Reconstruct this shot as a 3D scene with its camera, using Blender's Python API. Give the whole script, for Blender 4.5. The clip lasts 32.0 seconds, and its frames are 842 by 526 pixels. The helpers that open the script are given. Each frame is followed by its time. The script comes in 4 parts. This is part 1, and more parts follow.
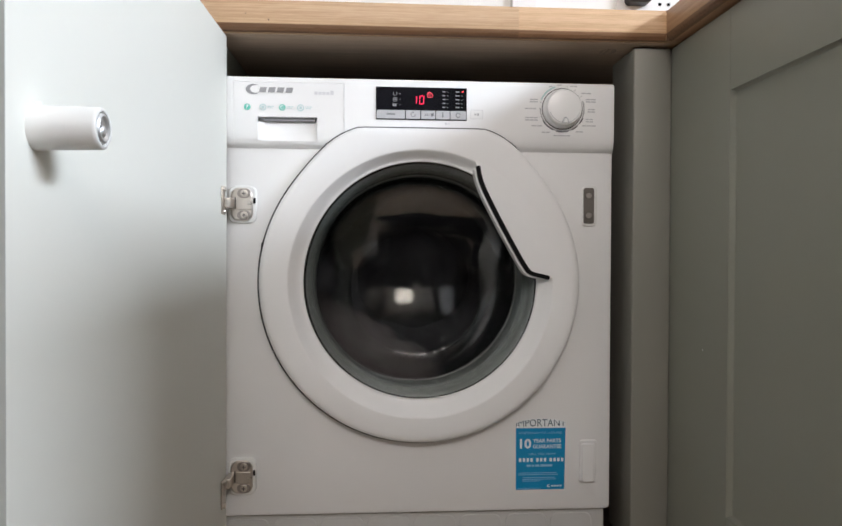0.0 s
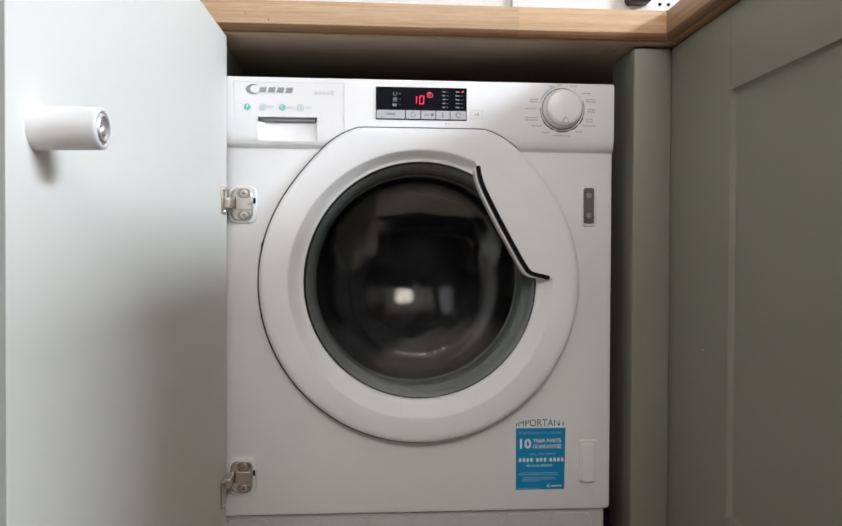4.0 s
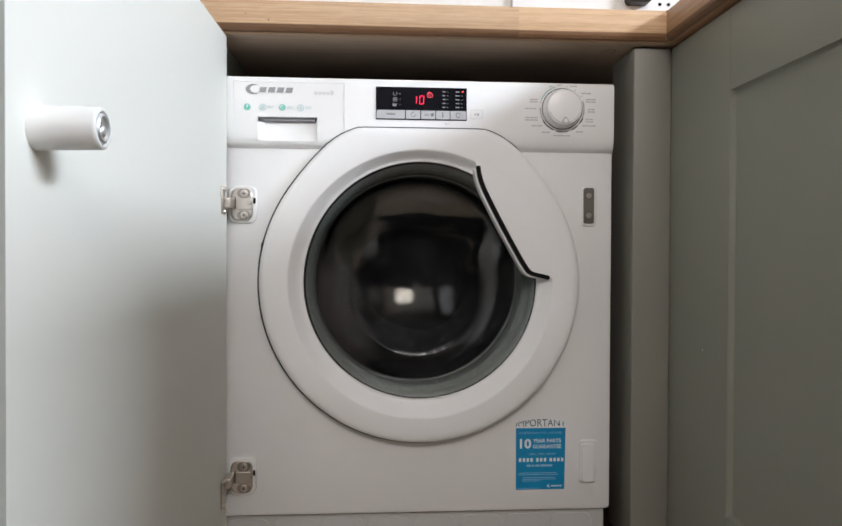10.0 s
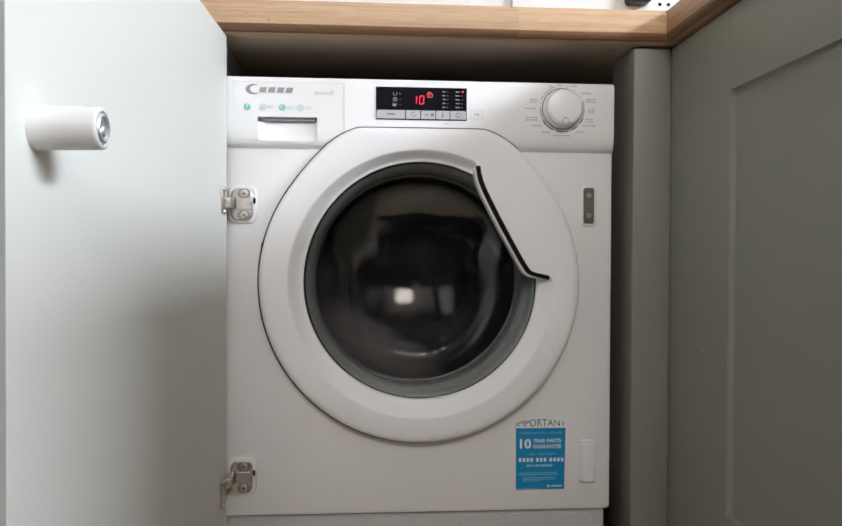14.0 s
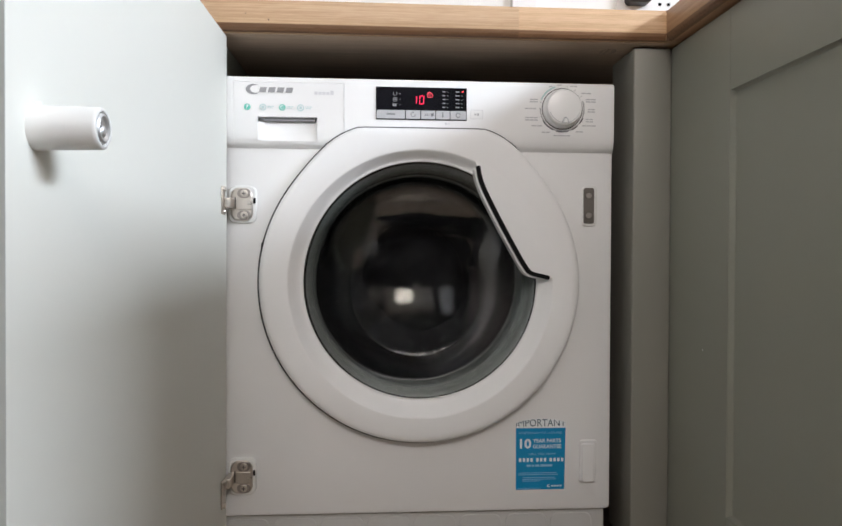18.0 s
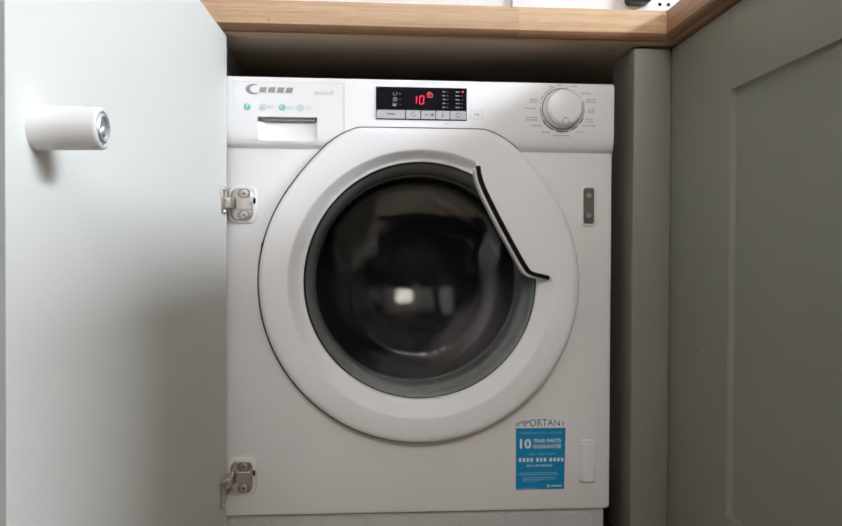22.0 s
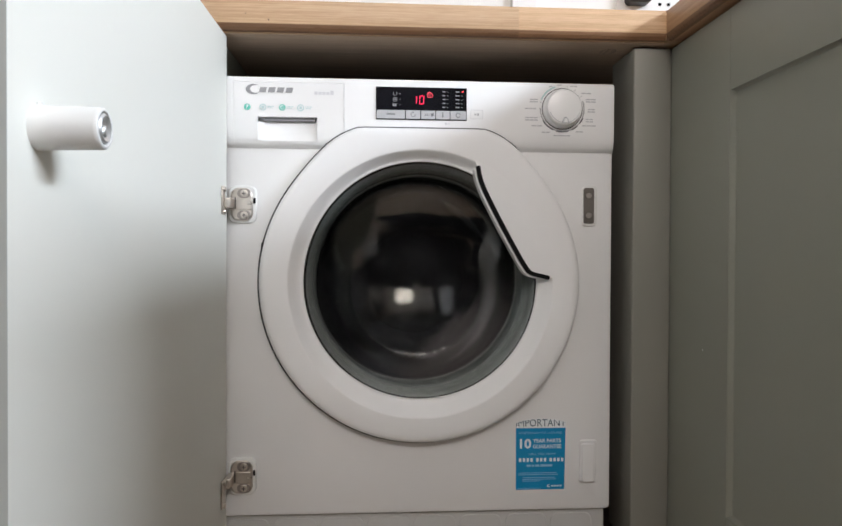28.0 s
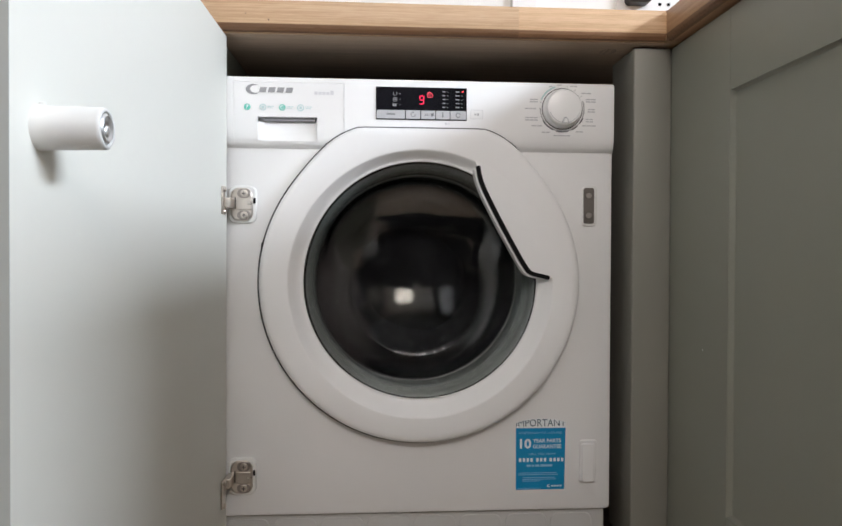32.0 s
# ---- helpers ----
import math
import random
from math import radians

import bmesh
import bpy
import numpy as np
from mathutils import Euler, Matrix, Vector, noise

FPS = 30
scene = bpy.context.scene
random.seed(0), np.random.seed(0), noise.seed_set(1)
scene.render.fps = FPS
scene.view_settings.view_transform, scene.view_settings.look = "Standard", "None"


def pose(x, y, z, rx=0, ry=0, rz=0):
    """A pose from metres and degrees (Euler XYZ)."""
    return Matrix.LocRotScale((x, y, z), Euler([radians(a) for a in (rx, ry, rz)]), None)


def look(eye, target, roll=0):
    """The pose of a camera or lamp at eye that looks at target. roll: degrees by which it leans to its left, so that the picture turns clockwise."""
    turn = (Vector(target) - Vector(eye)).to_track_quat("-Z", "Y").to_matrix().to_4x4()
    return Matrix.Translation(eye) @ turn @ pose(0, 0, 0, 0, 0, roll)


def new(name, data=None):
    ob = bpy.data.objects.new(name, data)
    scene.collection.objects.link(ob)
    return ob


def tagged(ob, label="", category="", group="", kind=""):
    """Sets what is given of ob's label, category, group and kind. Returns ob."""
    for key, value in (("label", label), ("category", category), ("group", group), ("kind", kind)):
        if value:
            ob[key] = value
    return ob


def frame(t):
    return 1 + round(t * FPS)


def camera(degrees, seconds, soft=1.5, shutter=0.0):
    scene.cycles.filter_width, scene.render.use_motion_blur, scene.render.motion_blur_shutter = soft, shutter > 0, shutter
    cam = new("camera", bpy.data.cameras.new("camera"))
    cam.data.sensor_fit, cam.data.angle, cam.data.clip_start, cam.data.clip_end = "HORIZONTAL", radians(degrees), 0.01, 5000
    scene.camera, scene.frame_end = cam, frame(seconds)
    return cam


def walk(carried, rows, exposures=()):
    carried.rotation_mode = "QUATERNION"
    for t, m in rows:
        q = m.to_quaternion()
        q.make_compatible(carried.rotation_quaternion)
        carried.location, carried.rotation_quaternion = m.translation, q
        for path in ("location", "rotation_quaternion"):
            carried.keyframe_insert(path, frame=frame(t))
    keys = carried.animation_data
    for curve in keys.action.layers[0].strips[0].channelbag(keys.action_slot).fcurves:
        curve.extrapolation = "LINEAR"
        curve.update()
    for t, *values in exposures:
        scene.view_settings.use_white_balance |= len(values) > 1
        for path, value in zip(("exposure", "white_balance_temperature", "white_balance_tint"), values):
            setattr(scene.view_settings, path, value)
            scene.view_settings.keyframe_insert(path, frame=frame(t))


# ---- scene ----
cam = camera(62.66, 32.0, soft=1.6, shutter=0.5)
EYE = pose(-0.0675, -1.0532, 0.5526, 90 - 0.7526, 0, -3.6878) @ pose(0, 0, 0, 0, 0, 0.2646)
walk(cam, [(0, EYE), (32.0, EYE)])

# ---- world, window light, exposure ----
world = bpy.data.worlds.new("sky")
scene.world = world
world.use_nodes = True
wn = world.node_tree
sky = wn.nodes.new("ShaderNodeTexSky")
sky.sky_type, sky.sun_disc = "NISHITA", False
sky.sun_elevation, sky.sun_rotation = radians(40), radians(200)
wn.nodes["Background"].inputs["Strength"].default_value = 0.1
wn.links.new(sky.outputs[0], wn.nodes["Background"].inputs["Color"])
scene.view_settings.exposure = 0.0

WIN = dict(y0=-2.22, y1=-0.80, z0=1.74, z1=2.15)   # window in the right wall
FILL_WIN = dict(x0=-0.94, x1=0.95, z0=1.92, z1=2.58)     # wide high window added in the far wall as a fill source
XR = 2.20                                          # inner face of the right wall
XK = 0.99                                          # back of the units that turn the corner


def window_light(eye, target, w, h, watts, colour):
    d = bpy.data.lights.new("window_light", "AREA")
    d.shape, d.size, d.size_y, d.energy, d.color = "RECTANGLE", w, h, watts, colour
    ob = new("window_light", d)
    ob.matrix_world = look(eye, target)


yc, zc = (WIN["y0"] + WIN["y1"]) / 2, (WIN["z0"] + WIN["z1"]) / 2
window_light((XR + 0.01, yc, zc), (-2, yc, zc - 2.3), WIN["y1"] - WIN["y0"] - 0.1, WIN["z1"] - WIN["z0"] - 0.1, 84, (0.885, 0.98, 1.105))
# fill lamp for the machine's front, standing in the added window
xc, zc = (FILL_WIN["x0"] + FILL_WIN["x1"]) / 2, (FILL_WIN["z0"] + FILL_WIN["z1"]) / 2
window_light((xc, -3.41, zc), (xc, 0, zc - 1.2), FILL_WIN["x1"] - FILL_WIN["x0"] - 0.1, FILL_WIN["z1"] - FILL_WIN["z0"] - 0.1, 54, (1.0, 0.92, 0.875))


# ---- materials ----
def material(name, col, rough=0.5, metal=0.0, vary=0.06, scale=6.0, fine=0.0, fine_scale=300.0, bump=0.0, bump_scale=400.0, coat=0.0,
             emit=None, trans=0.0, ior=1.45, per_object=0.0, rough_vary=0.08, spec=0.5):
    m = bpy.data.materials.new(name)
    m.use_nodes = True
    nt = m.node_tree
    b = nt.nodes["Principled BSDF"]
    tc = nt.nodes.new("ShaderNodeTexCoord")
    n1 = nt.nodes.new("ShaderNodeTexNoise")
    n1.inputs["Scale"].default_value, n1.inputs["Detail"].default_value = scale, 6
    nt.links.new(tc.outputs["Object"], n1.inputs["Vector"])
    n2 = nt.nodes.new("ShaderNodeTexNoise")
    n2.inputs["Scale"].default_value, n2.inputs["Detail"].default_value = fine_scale, 3
    nt.links.new(tc.outputs["Object"], n2.inputs["Vector"])
    lo = [max(0, c * (1 - vary)) for c in col]
    hi = [min(1, c * (1 + vary)) for c in col]
    ramp = nt.nodes.new("ShaderNodeMix")
    ramp.data_type = "RGBA"
    ramp.inputs["A"].default_value, ramp.inputs["B"].default_value = (*lo, 1), (*hi, 1)
    nt.links.new(n1.outputs["Fac"], ramp.inputs["Factor"])
    last = ramp.outputs["Result"]
    if fine:
        mul = nt.nodes.new("ShaderNodeMix")
        mul.data_type, mul.blend_type = "RGBA", "OVERLAY"
        mul.inputs["Factor"].default_value = fine
        nt.links.new(last, mul.inputs["A"])
        nt.links.new(n2.outputs["Fac"], mul.inputs["B"])
        last = mul.outputs["Result"]
    if per_object:
        info = nt.nodes.new("ShaderNodeObjectInfo")
        hsv = nt.nodes.new("ShaderNodeHueSaturation")
        mp = nt.nodes.new("ShaderNodeMapRange")
        mp.inputs["To Min"].default_value, mp.inputs["To Max"].default_value = 1 - per_object, 1 + per_object
        nt.links.new(info.outputs["Random"], mp.inputs["Value"])
        nt.links.new(mp.outputs["Result"], hsv.inputs["Value"])
        nt.links.new(last, hsv.inputs["Color"])
        last = hsv.outputs["Color"]
    nt.links.new(last, b.inputs["Base Color"])
    rm = nt.nodes.new("ShaderNodeMapRange")
    rm.inputs["To Min"].default_value, rm.inputs["To Max"].default_value = max(0.0, rough - rough_vary), min(1, rough + rough_vary)
    nt.links.new(n1.outputs["Fac"], rm.inputs["Value"])
    nt.links.new(rm.outputs["Result"], b.inputs["Roughness"])
    b.inputs["Metallic"].default_value = metal
    b.inputs["Coat Weight"].default_value = coat
    b.inputs["Specular IOR Level"].default_value = spec
    b.inputs["IOR"].default_value = ior
    b.inputs["Transmission Weight"].default_value = trans
    if bump:
        n3 = nt.nodes.new("ShaderNodeTexNoise")
        n3.inputs["Scale"].default_value, n3.inputs["Detail"].default_value = bump_scale, 4
        nt.links.new(tc.outputs["Object"], n3.inputs["Vector"])
        bp = nt.nodes.new("ShaderNodeBump")
        bp.inputs["Strength"].default_value, bp.inputs["Distance"].default_value = bump, 0.001
        nt.links.new(n3.outputs["Fac"], bp.inputs["Height"])
        nt.links.new(bp.outputs["Normal"], b.inputs["Normal"])
    if emit:
        b.inputs["Emission Color"].default_value, b.inputs["Emission Strength"].default_value = (*emit[0], 1), emit[1]
    return m


def wood(name, along, dark, light, rough=0.42):
    """Oak: fibres drawn out along one axis of the object, over a slow change of tone."""
    m = bpy.data.materials.new(name)
    m.use_nodes = True
    nt = m.node_tree
    b = nt.nodes["Principled BSDF"]
    tc = nt.nodes.new("ShaderNodeTexCoord")
    info = nt.nodes.new("ShaderNodeObjectInfo")
    off = nt.nodes.new("ShaderNodeVectorMath")
    off.operation = "MULTIPLY_ADD"
    off.inputs[1].default_value = (37, 21, 13)
    nt.links.new(info.outputs["Random"], off.inputs[0])
    nt.links.new(tc.outputs["Object"], off.inputs[2])

    def grain(lengthwise, across, detail):
        mp = nt.nodes.new("ShaderNodeMapping")
        s = [across] * 3
        s[along] = lengthwise
        mp.inputs["Scale"].default_value = s
        n = nt.nodes.new("ShaderNodeTexNoise")
        n.inputs["Scale"].default_value, n.inputs["Detail"].default_value, n.inputs["Distortion"].default_value = 1, detail, 0.6
        nt.links.new(off.outputs[0], mp.inputs["Vector"])
        nt.links.new(mp.outputs[0], n.inputs["Vector"])
        return n

    g1, g2 = grain(3.0, 260, 8), grain(30, 1500, 4)
    add = nt.nodes.new("ShaderNodeMix")
    add.inputs["Factor"].default_value = 0.45
    nt.links.new(g1.outputs["Fac"], add.inputs["A"])
    nt.links.new(g2.outputs["Fac"], add.inputs["B"])
    ramp = nt.nodes.new("ShaderNodeValToRGB")
    ramp.color_ramp.elements[0].position, ramp.color_ramp.elements[0].color = 0.33, (*dark, 1)
    ramp.color_ramp.elements[1].position, ramp.color_ramp.elements[1].color = 0.62, (*light, 1)
    nt.links.new(add.outputs["Result"], ramp.inputs["Fac"])
    hsv = nt.nodes.new("ShaderNodeHueSaturation")
    mr = nt.nodes.new("ShaderNodeMapRange")
    mr.inputs["To Min"].default_value, mr.inputs["To Max"].default_value = 0.88, 1.1
    nt.links.new(info.outputs["Random"], mr.inputs["Value"])
    nt.links.new(mr.outputs["Result"], hsv.inputs["Value"])
    nt.links.new(ramp.outputs["Color"], hsv.inputs["Color"])
    nt.links.new(hsv.outputs["Color"], b.inputs["Base Color"])
    bp = nt.nodes.new("ShaderNodeBump")
    bp.inputs["Strength"].default_value, bp.inputs["Distance"].default_value = 0.25, 0.0006
    nt.links.new(add.outputs["Result"], bp.inputs["Height"])
    nt.links.new(bp.outputs["Normal"], b.inputs["Normal"])
    b.inputs["Roughness"].default_value = rough
    return m


ENAMEL = material("white_enamel", (0.80, 0.80, 0.80), 0.42, vary=0.012, scale=3, bump=0.02, bump_scale=500)
PLASTIC = material("white_plastic", (0.80, 0.80, 0.80), 0.5, vary=0.012, scale=5, bump=0.03, bump_scale=900)
GLOSSY = material("glossy_white_plastic", (0.82, 0.82, 0.82), 0.22, vary=0.01)
PLINTHM = material("pale_grey_plastic", (0.56, 0.56, 0.55), 0.5, vary=0.03, scale=6, bump=0.05, bump_scale=600)
CHROME = material("brushed_chrome", (0.88, 0.89, 0.90), 0.42, 1.0, vary=0.05, scale=120)
KEYINK = material("key_print", (0.13, 0.13, 0.14), 0.5, vary=0.05, scale=80)
CAPWHITE = material("cream_white_plastic", (0.75, 0.75, 0.735), 0.4, vary=0.02)
MELAMINE = material("white_door_lacquer", (0.775, 0.775, 0.722), 0.62, vary=0.015, scale=2.5, bump=0.03, bump_scale=250)
EDGE = material("pale_grey_edging", (0.42, 0.44, 0.42), 0.5, vary=0.03)
GREY = material("grey_green_paint", (0.280, 0.283, 0.236), 0.45, vary=0.04, scale=3, bump=0.06, bump_scale=220)
# the post's copy of GREY, with the warm light put into the colour
POSTM = material("warm_lit_grey_paint", (0.253, 0.246, 0.216), 0.45, vary=0.04, scale=3, bump=0.06, bump_scale=220)
BEIGE = material("warm_grey_wall_paint", (0.15, 0.135, 0.118), 0.7, vary=0.04, scale=2, bump=0.05, bump_scale=150)
WALLP = material("white_wall_paint", (0.82, 0.82, 0.80), 0.6, vary=0.02, scale=2, bump=0.05, bump_scale=150)
OFFWALL = material("grey_beige_wall_paint", (0.45, 0.43, 0.40), 0.7, vary=0.03, scale=2, bump=0.05, bump_scale=150)
CEIL = material("ceiling_paint", (0.60, 0.59, 0.57), 0.8, vary=0.02, scale=1.5)
FLOORM = material("oak_floor_laminate", (0.30, 0.225, 0.165), 0.38, vary=0.12, rough_vary=0.05, coat=0.15, scale=5, fine=0.2, fine_scale=60)
OAKX = wood("oak_lengthwise", 0, (0.43, 0.252, 0.125), (0.67, 0.46, 0.28))
OAKEDGE = wood("oiled_shaded_oak_arris", 0, (0.14, 0.068, 0.032), (0.25, 0.13, 0.065))
# the return run's oak is darker, its edge's shade put into the colour
OAKY = wood("shaded_oak_crosswise", 1, (0.36, 0.182, 0.088), (0.53, 0.322, 0.182))
OAKUNDER = wood("unfinished_oak", 0, (0.50, 0.37, 0.27), (0.70, 0.54, 0.40), 0.6)
OAKKNOT = wood("oak_knot", 1, (0.27, 0.20, 0.15), (0.50, 0.38, 0.28), 0.6)
STEEL = material("nickel_steel", (0.68, 0.63, 0.58), 0.30, 1.0, vary=0.08, scale=90, bump=0.05, bump_scale=600)
DULL = material("dull_zinc", (0.17, 0.155, 0.142), 0.42, 1.0, vary=0.12, scale=120)
ZINC = material("grey_zinc_screw", (0.36, 0.33, 0.31), 0.4, 1.0, vary=0.1, scale=120)
DRUMM = material("drum_steel", (0.22, 0.22, 0.22), 0.5, 1.0, vary=0.06)
RUBBER = material("grey_rubber", (0.22, 0.234, 0.228), 0.5, vary=0.1, scale=12)
# the seal's grey is darkened for the light falloff behind the glass
SEALM = material("shaded_seal_rubber", (0.170, 0.185, 0.180), 0.5, vary=0.15, scale=12)
SLOTGREY = material("slot_shade_grey", (0.25, 0.255, 0.27), 0.5, vary=0.1, scale=40)
SLOT = material("dark_grey_plastic", (0.07, 0.07, 0.075), 0.5, vary=0.1, scale=40)
DARKRUB = material("black_rubber", (0.006, 0.006, 0.0065), 0.75, vary=0.2, scale=40, spec=0.15)
BLACK = material("black_display_glass", (0.008, 0.008, 0.011), 0.08, vary=0.1, rough_vary=0.03)
BTN = material("silver_grey_button", (0.47, 0.48, 0.50), 0.42, vary=0.04, scale=60)
PRINT = material("grey_print", (0.30, 0.30, 0.31), 0.5, vary=0.05, scale=80)
PALE = material("pale_print", (0.50, 0.50, 0.52), 0.5, vary=0.05, scale=80)
FAINT = material("faint_print", (0.62, 0.62, 0.64), 0.5, vary=0.05, scale=80)
ICON = material("icon_print", (0.34, 0.34, 0.35), 0.5, vary=0.05, scale=80)
TEAL = material("teal_print", (0.12, 0.52, 0.42), 0.5, vary=0.06, scale=90)
PALETEAL = material("pale_teal_print", (0.42, 0.60, 0.60), 0.5, vary=0.06, scale=90)
BLUE = material("blue_sticker_paper", (0.004, 0.25, 0.50), 0.35, vary=0.05, scale=30)
NAVY = material("navy_ink", (0.04, 0.09, 0.13), 0.5, vary=0.1)
STWHITE = material("sticker_white", (0.80, 0.83, 0.86), 0.35, vary=0.02, scale=60)
STBLUE = material("sticker_pale_blue", (0.30, 0.52, 0.72), 0.4, vary=0.03, scale=60)
INK = material("dark_ink", (0.03, 0.04, 0.05), 0.5, vary=0.1)
SEG = material("red_led", (0.3, 0.0, 0.01), 0.4, vary=0.0, emit=((1.0, 0.02, 0.09), 2.1))
LOCKLED = material("dim_red_led", (0.3, 0.02, 0.0), 0.4, vary=0.0, emit=((1.0, 0.09, 0.14), 2.6))
LED = material("orange_red_led", (0.3, 0.02, 0.0), 0.4, vary=0.0, emit=((1.0, 0.025, 0.05), 2.3))
GLASS = material("bowl_glass", (0.95, 0.97, 0.96), 0.045, vary=0.0, trans=1.0, ior=1.52, rough_vary=0.0, coat=0.35)
PANE = material("window_glass", (1, 1, 1), 0.0, vary=0.0, trans=1.0, ior=1.45, rough_vary=0.0)
CLOTH = material("black_cotton", (0.007, 0.007, 0.008), 1.0, vary=0.3, scale=18, bump=0.3, bump_scale=60, spec=0.05)
CLOTH2 = material("charcoal_cotton", (0.028, 0.028, 0.032), 0.95, vary=0.3, scale=18, bump=0.5, bump_scale=120, spec=0.05)
CLOTH3 = material("mauve_grey_cotton", (0.052, 0.046, 0.047), 0.95, vary=0.25, scale=18, bump=0.5, bump_scale=120, spec=0.05)
CLOTHRUG = material("charcoal_wool", (0.022, 0.021, 0.021), 0.95, vary=0.3, scale=30, bump=0.6, bump_scale=200, spec=0.1)
DARKWOOD = material("dark_stained_wood", (0.035, 0.03, 0.027), 0.5, vary=0.25, scale=8)
LAMPSHADE = material("mirrored_spot_glow", (0.8, 0.76, 0.7), 0.8, vary=0.02, emit=((1.0, 0.92, 0.82), 5.0))
PLUG = material("black_plug_plastic", (0.015, 0.015, 0.017), 0.35, vary=0.1)


# ---- building helpers ----
def part(name, bm, mat, parent=None, label="", at=None, smooth=True, sharp=22):
    bmesh.ops.recalc_face_normals(bm, faces=bm.faces[:])
    me = bpy.data.meshes.new(name)
    bm.to_mesh(me)
    bm.free()
    me.materials.append(mat)
    if smooth:
        me.shade_smooth()
        me.set_sharp_from_angle(angle=radians(sharp))
    ob = new(name, me)
    if parent:
        ob.parent = parent
    if at is not None:
        ob.matrix_basis = at
    return tagged(ob, label)


def thing(name, label, category, at=None, group="", kind=""):
    ob = new(name)
    ob.empty_display_size = 0.05
    if at is not None:
        ob.matrix_basis = at
    return tagged(ob, label, category, group, kind)


def loft(bm, loops, cap0=True, cap1=True, closed=True):
    rows = [[bm.verts.new(p) for p in lp] for lp in loops]
    n = len(rows[0])
    for a, b in zip(rows, rows[1:]):
        for i in range(n if closed else n - 1):
            j = (i + 1) % n
            bm.faces.new((a[i], a[j], b[j], b[i]))
    if cap0:
        bm.faces.new(rows[0])
    if cap1:
        bm.faces.new(rows[-1][::-1])
    return bm


def rrect(x0, x1, z0, z1, r=0.0, k=5):
    """Outline of a rectangle with rounded corners."""
    if r <= 0:
        return [(x0, z0), (x1, z0), (x1, z1), (x0, z1)]
    r = min(r, (x1 - x0) / 2 - 1e-5, (z1 - z0) / 2 - 1e-5)
    out = []
    for cx, cz, a0 in ((x1 - r, z0 + r, -90), (x1 - r, z1 - r, 0), (x0 + r, z1 - r, 90), (x0 + r, z0 + r, 180)):
        for i in range(k + 1):
            a = radians(a0 + 90 * i / k)
            out.append((cx + r * math.cos(a), cz + r * math.sin(a)))
    return out


def slab(x0, x1, z0, z1, y0, y1, r=0.0, b=0.0008, bm=None, k=5):
    """A plate facing -y, its front at y0, with rounded corners and a softened front edge."""
    bm = bm or bmesh.new()
    full = rrect(x0, x1, z0, z1, r, k)
    cx, cz, sx, sz = (x0 + x1) / 2, (z0 + z1) / 2, 1 - 2 * b / (x1 - x0), 1 - 2 * b / (z1 - z0)
    inner = [(cx + (x - cx) * sx, cz + (z - cz) * sz) for x, z in full]
    mid = [(0.6 * x + 0.4 * u, 0.6 * z + 0.4 * v) for (x, z), (u, v) in zip(full, inner)]
    return loft(bm, [[(x, y0, z) for x, z in inner], [(x, y0 + 0.4 * b, z) for x, z in mid], [(x, y0 + b, z) for x, z in full], [(x, y1, z) for x, z in full]])


def box(x0, x1, y0, y1, z0, z1, b=0.0, bm=None, seg=2):
    bm = bm or bmesh.new()
    vs = [bm.verts.new((x, y, z)) for x in (x0, x1) for y in (y0, y1) for z in (z0, z1)]
    fs = [bm.faces.new([vs[i] for i in f]) for f in ((0, 1, 3, 2), (4, 6, 7, 5), (0, 4, 5, 1), (2, 3, 7, 6), (0, 2, 6, 4), (1, 5, 7, 3))]
    if b:
        es = list({e for f in fs for e in f.edges})
        bmesh.ops.bevel(bm, geom=es, offset=b, segments=seg, affect="EDGES", profile=0.5)
    return bm


def lathe(profile, n=64, axis="y", cx=0.0, cz=0.0, bm=None, cap0=False, cap1=False, shape=None):
    """Turned shape. profile: (radius, height along the axis)."""
    bm = bm or bmesh.new()
    loops = []
    for r, h in profile:
        ring = []
        for i in range(n):
            a = 2 * math.pi * i / n
            q = max(shape(r, a) if shape else r, 1e-5)
            u, v = q * math.cos(a), q * math.sin(a)
            ring.append((cx + u, h, cz + v) if axis == "y" else (h, cx + u, cz + v))
        loops.append(ring)
    return loft(bm, loops, cap0, cap1)


def outline_plate(pts, y0, y1, b=0.0006, bm=None):
    """A plate facing -y with any outline."""
    bm = bm or bmesh.new()
    n = len(pts)
    inner = []
    for i in range(n):
        (px, pz), (x, z), (qx, qz) = pts[i - 1], pts[i], pts[(i + 1) % n]
        d = Vector((qx - px, qz - pz)).normalized()
        inner.append((x - d.y * b, z + d.x * b))
    return loft(bm, [[(x, y0, z) for x, z in inner], [(x, y0 + b, z) for x, z in pts], [(x, y1, z) for x, z in pts]])


def ribbon(path, half, y0, y1, bm=None):
    """A raised strip along a path in the xz plane."""
    bm = bm or bmesh.new()
    left, right = [], []
    for i, p in enumerate(path):
        a, c = Vector(path[max(i - 1, 0)]), Vector(path[min(i + 1, len(path) - 1)])
        d = (c - a).normalized()
        w = half * (0.55 if i in (0, len(path) - 1) else 1)
        left.append((p[0] - d.y * w, p[1] + d.x * w))
        right.append((p[0] + d.y * w, p[1] - d.x * w))
    secs = [[(l[0], y1, l[1]), (l[0], y0, l[1]), (r[0], y0, r[1]), (r[0], y1, r[1])] for l, r in zip(left, right)]
    return loft(bm, secs)


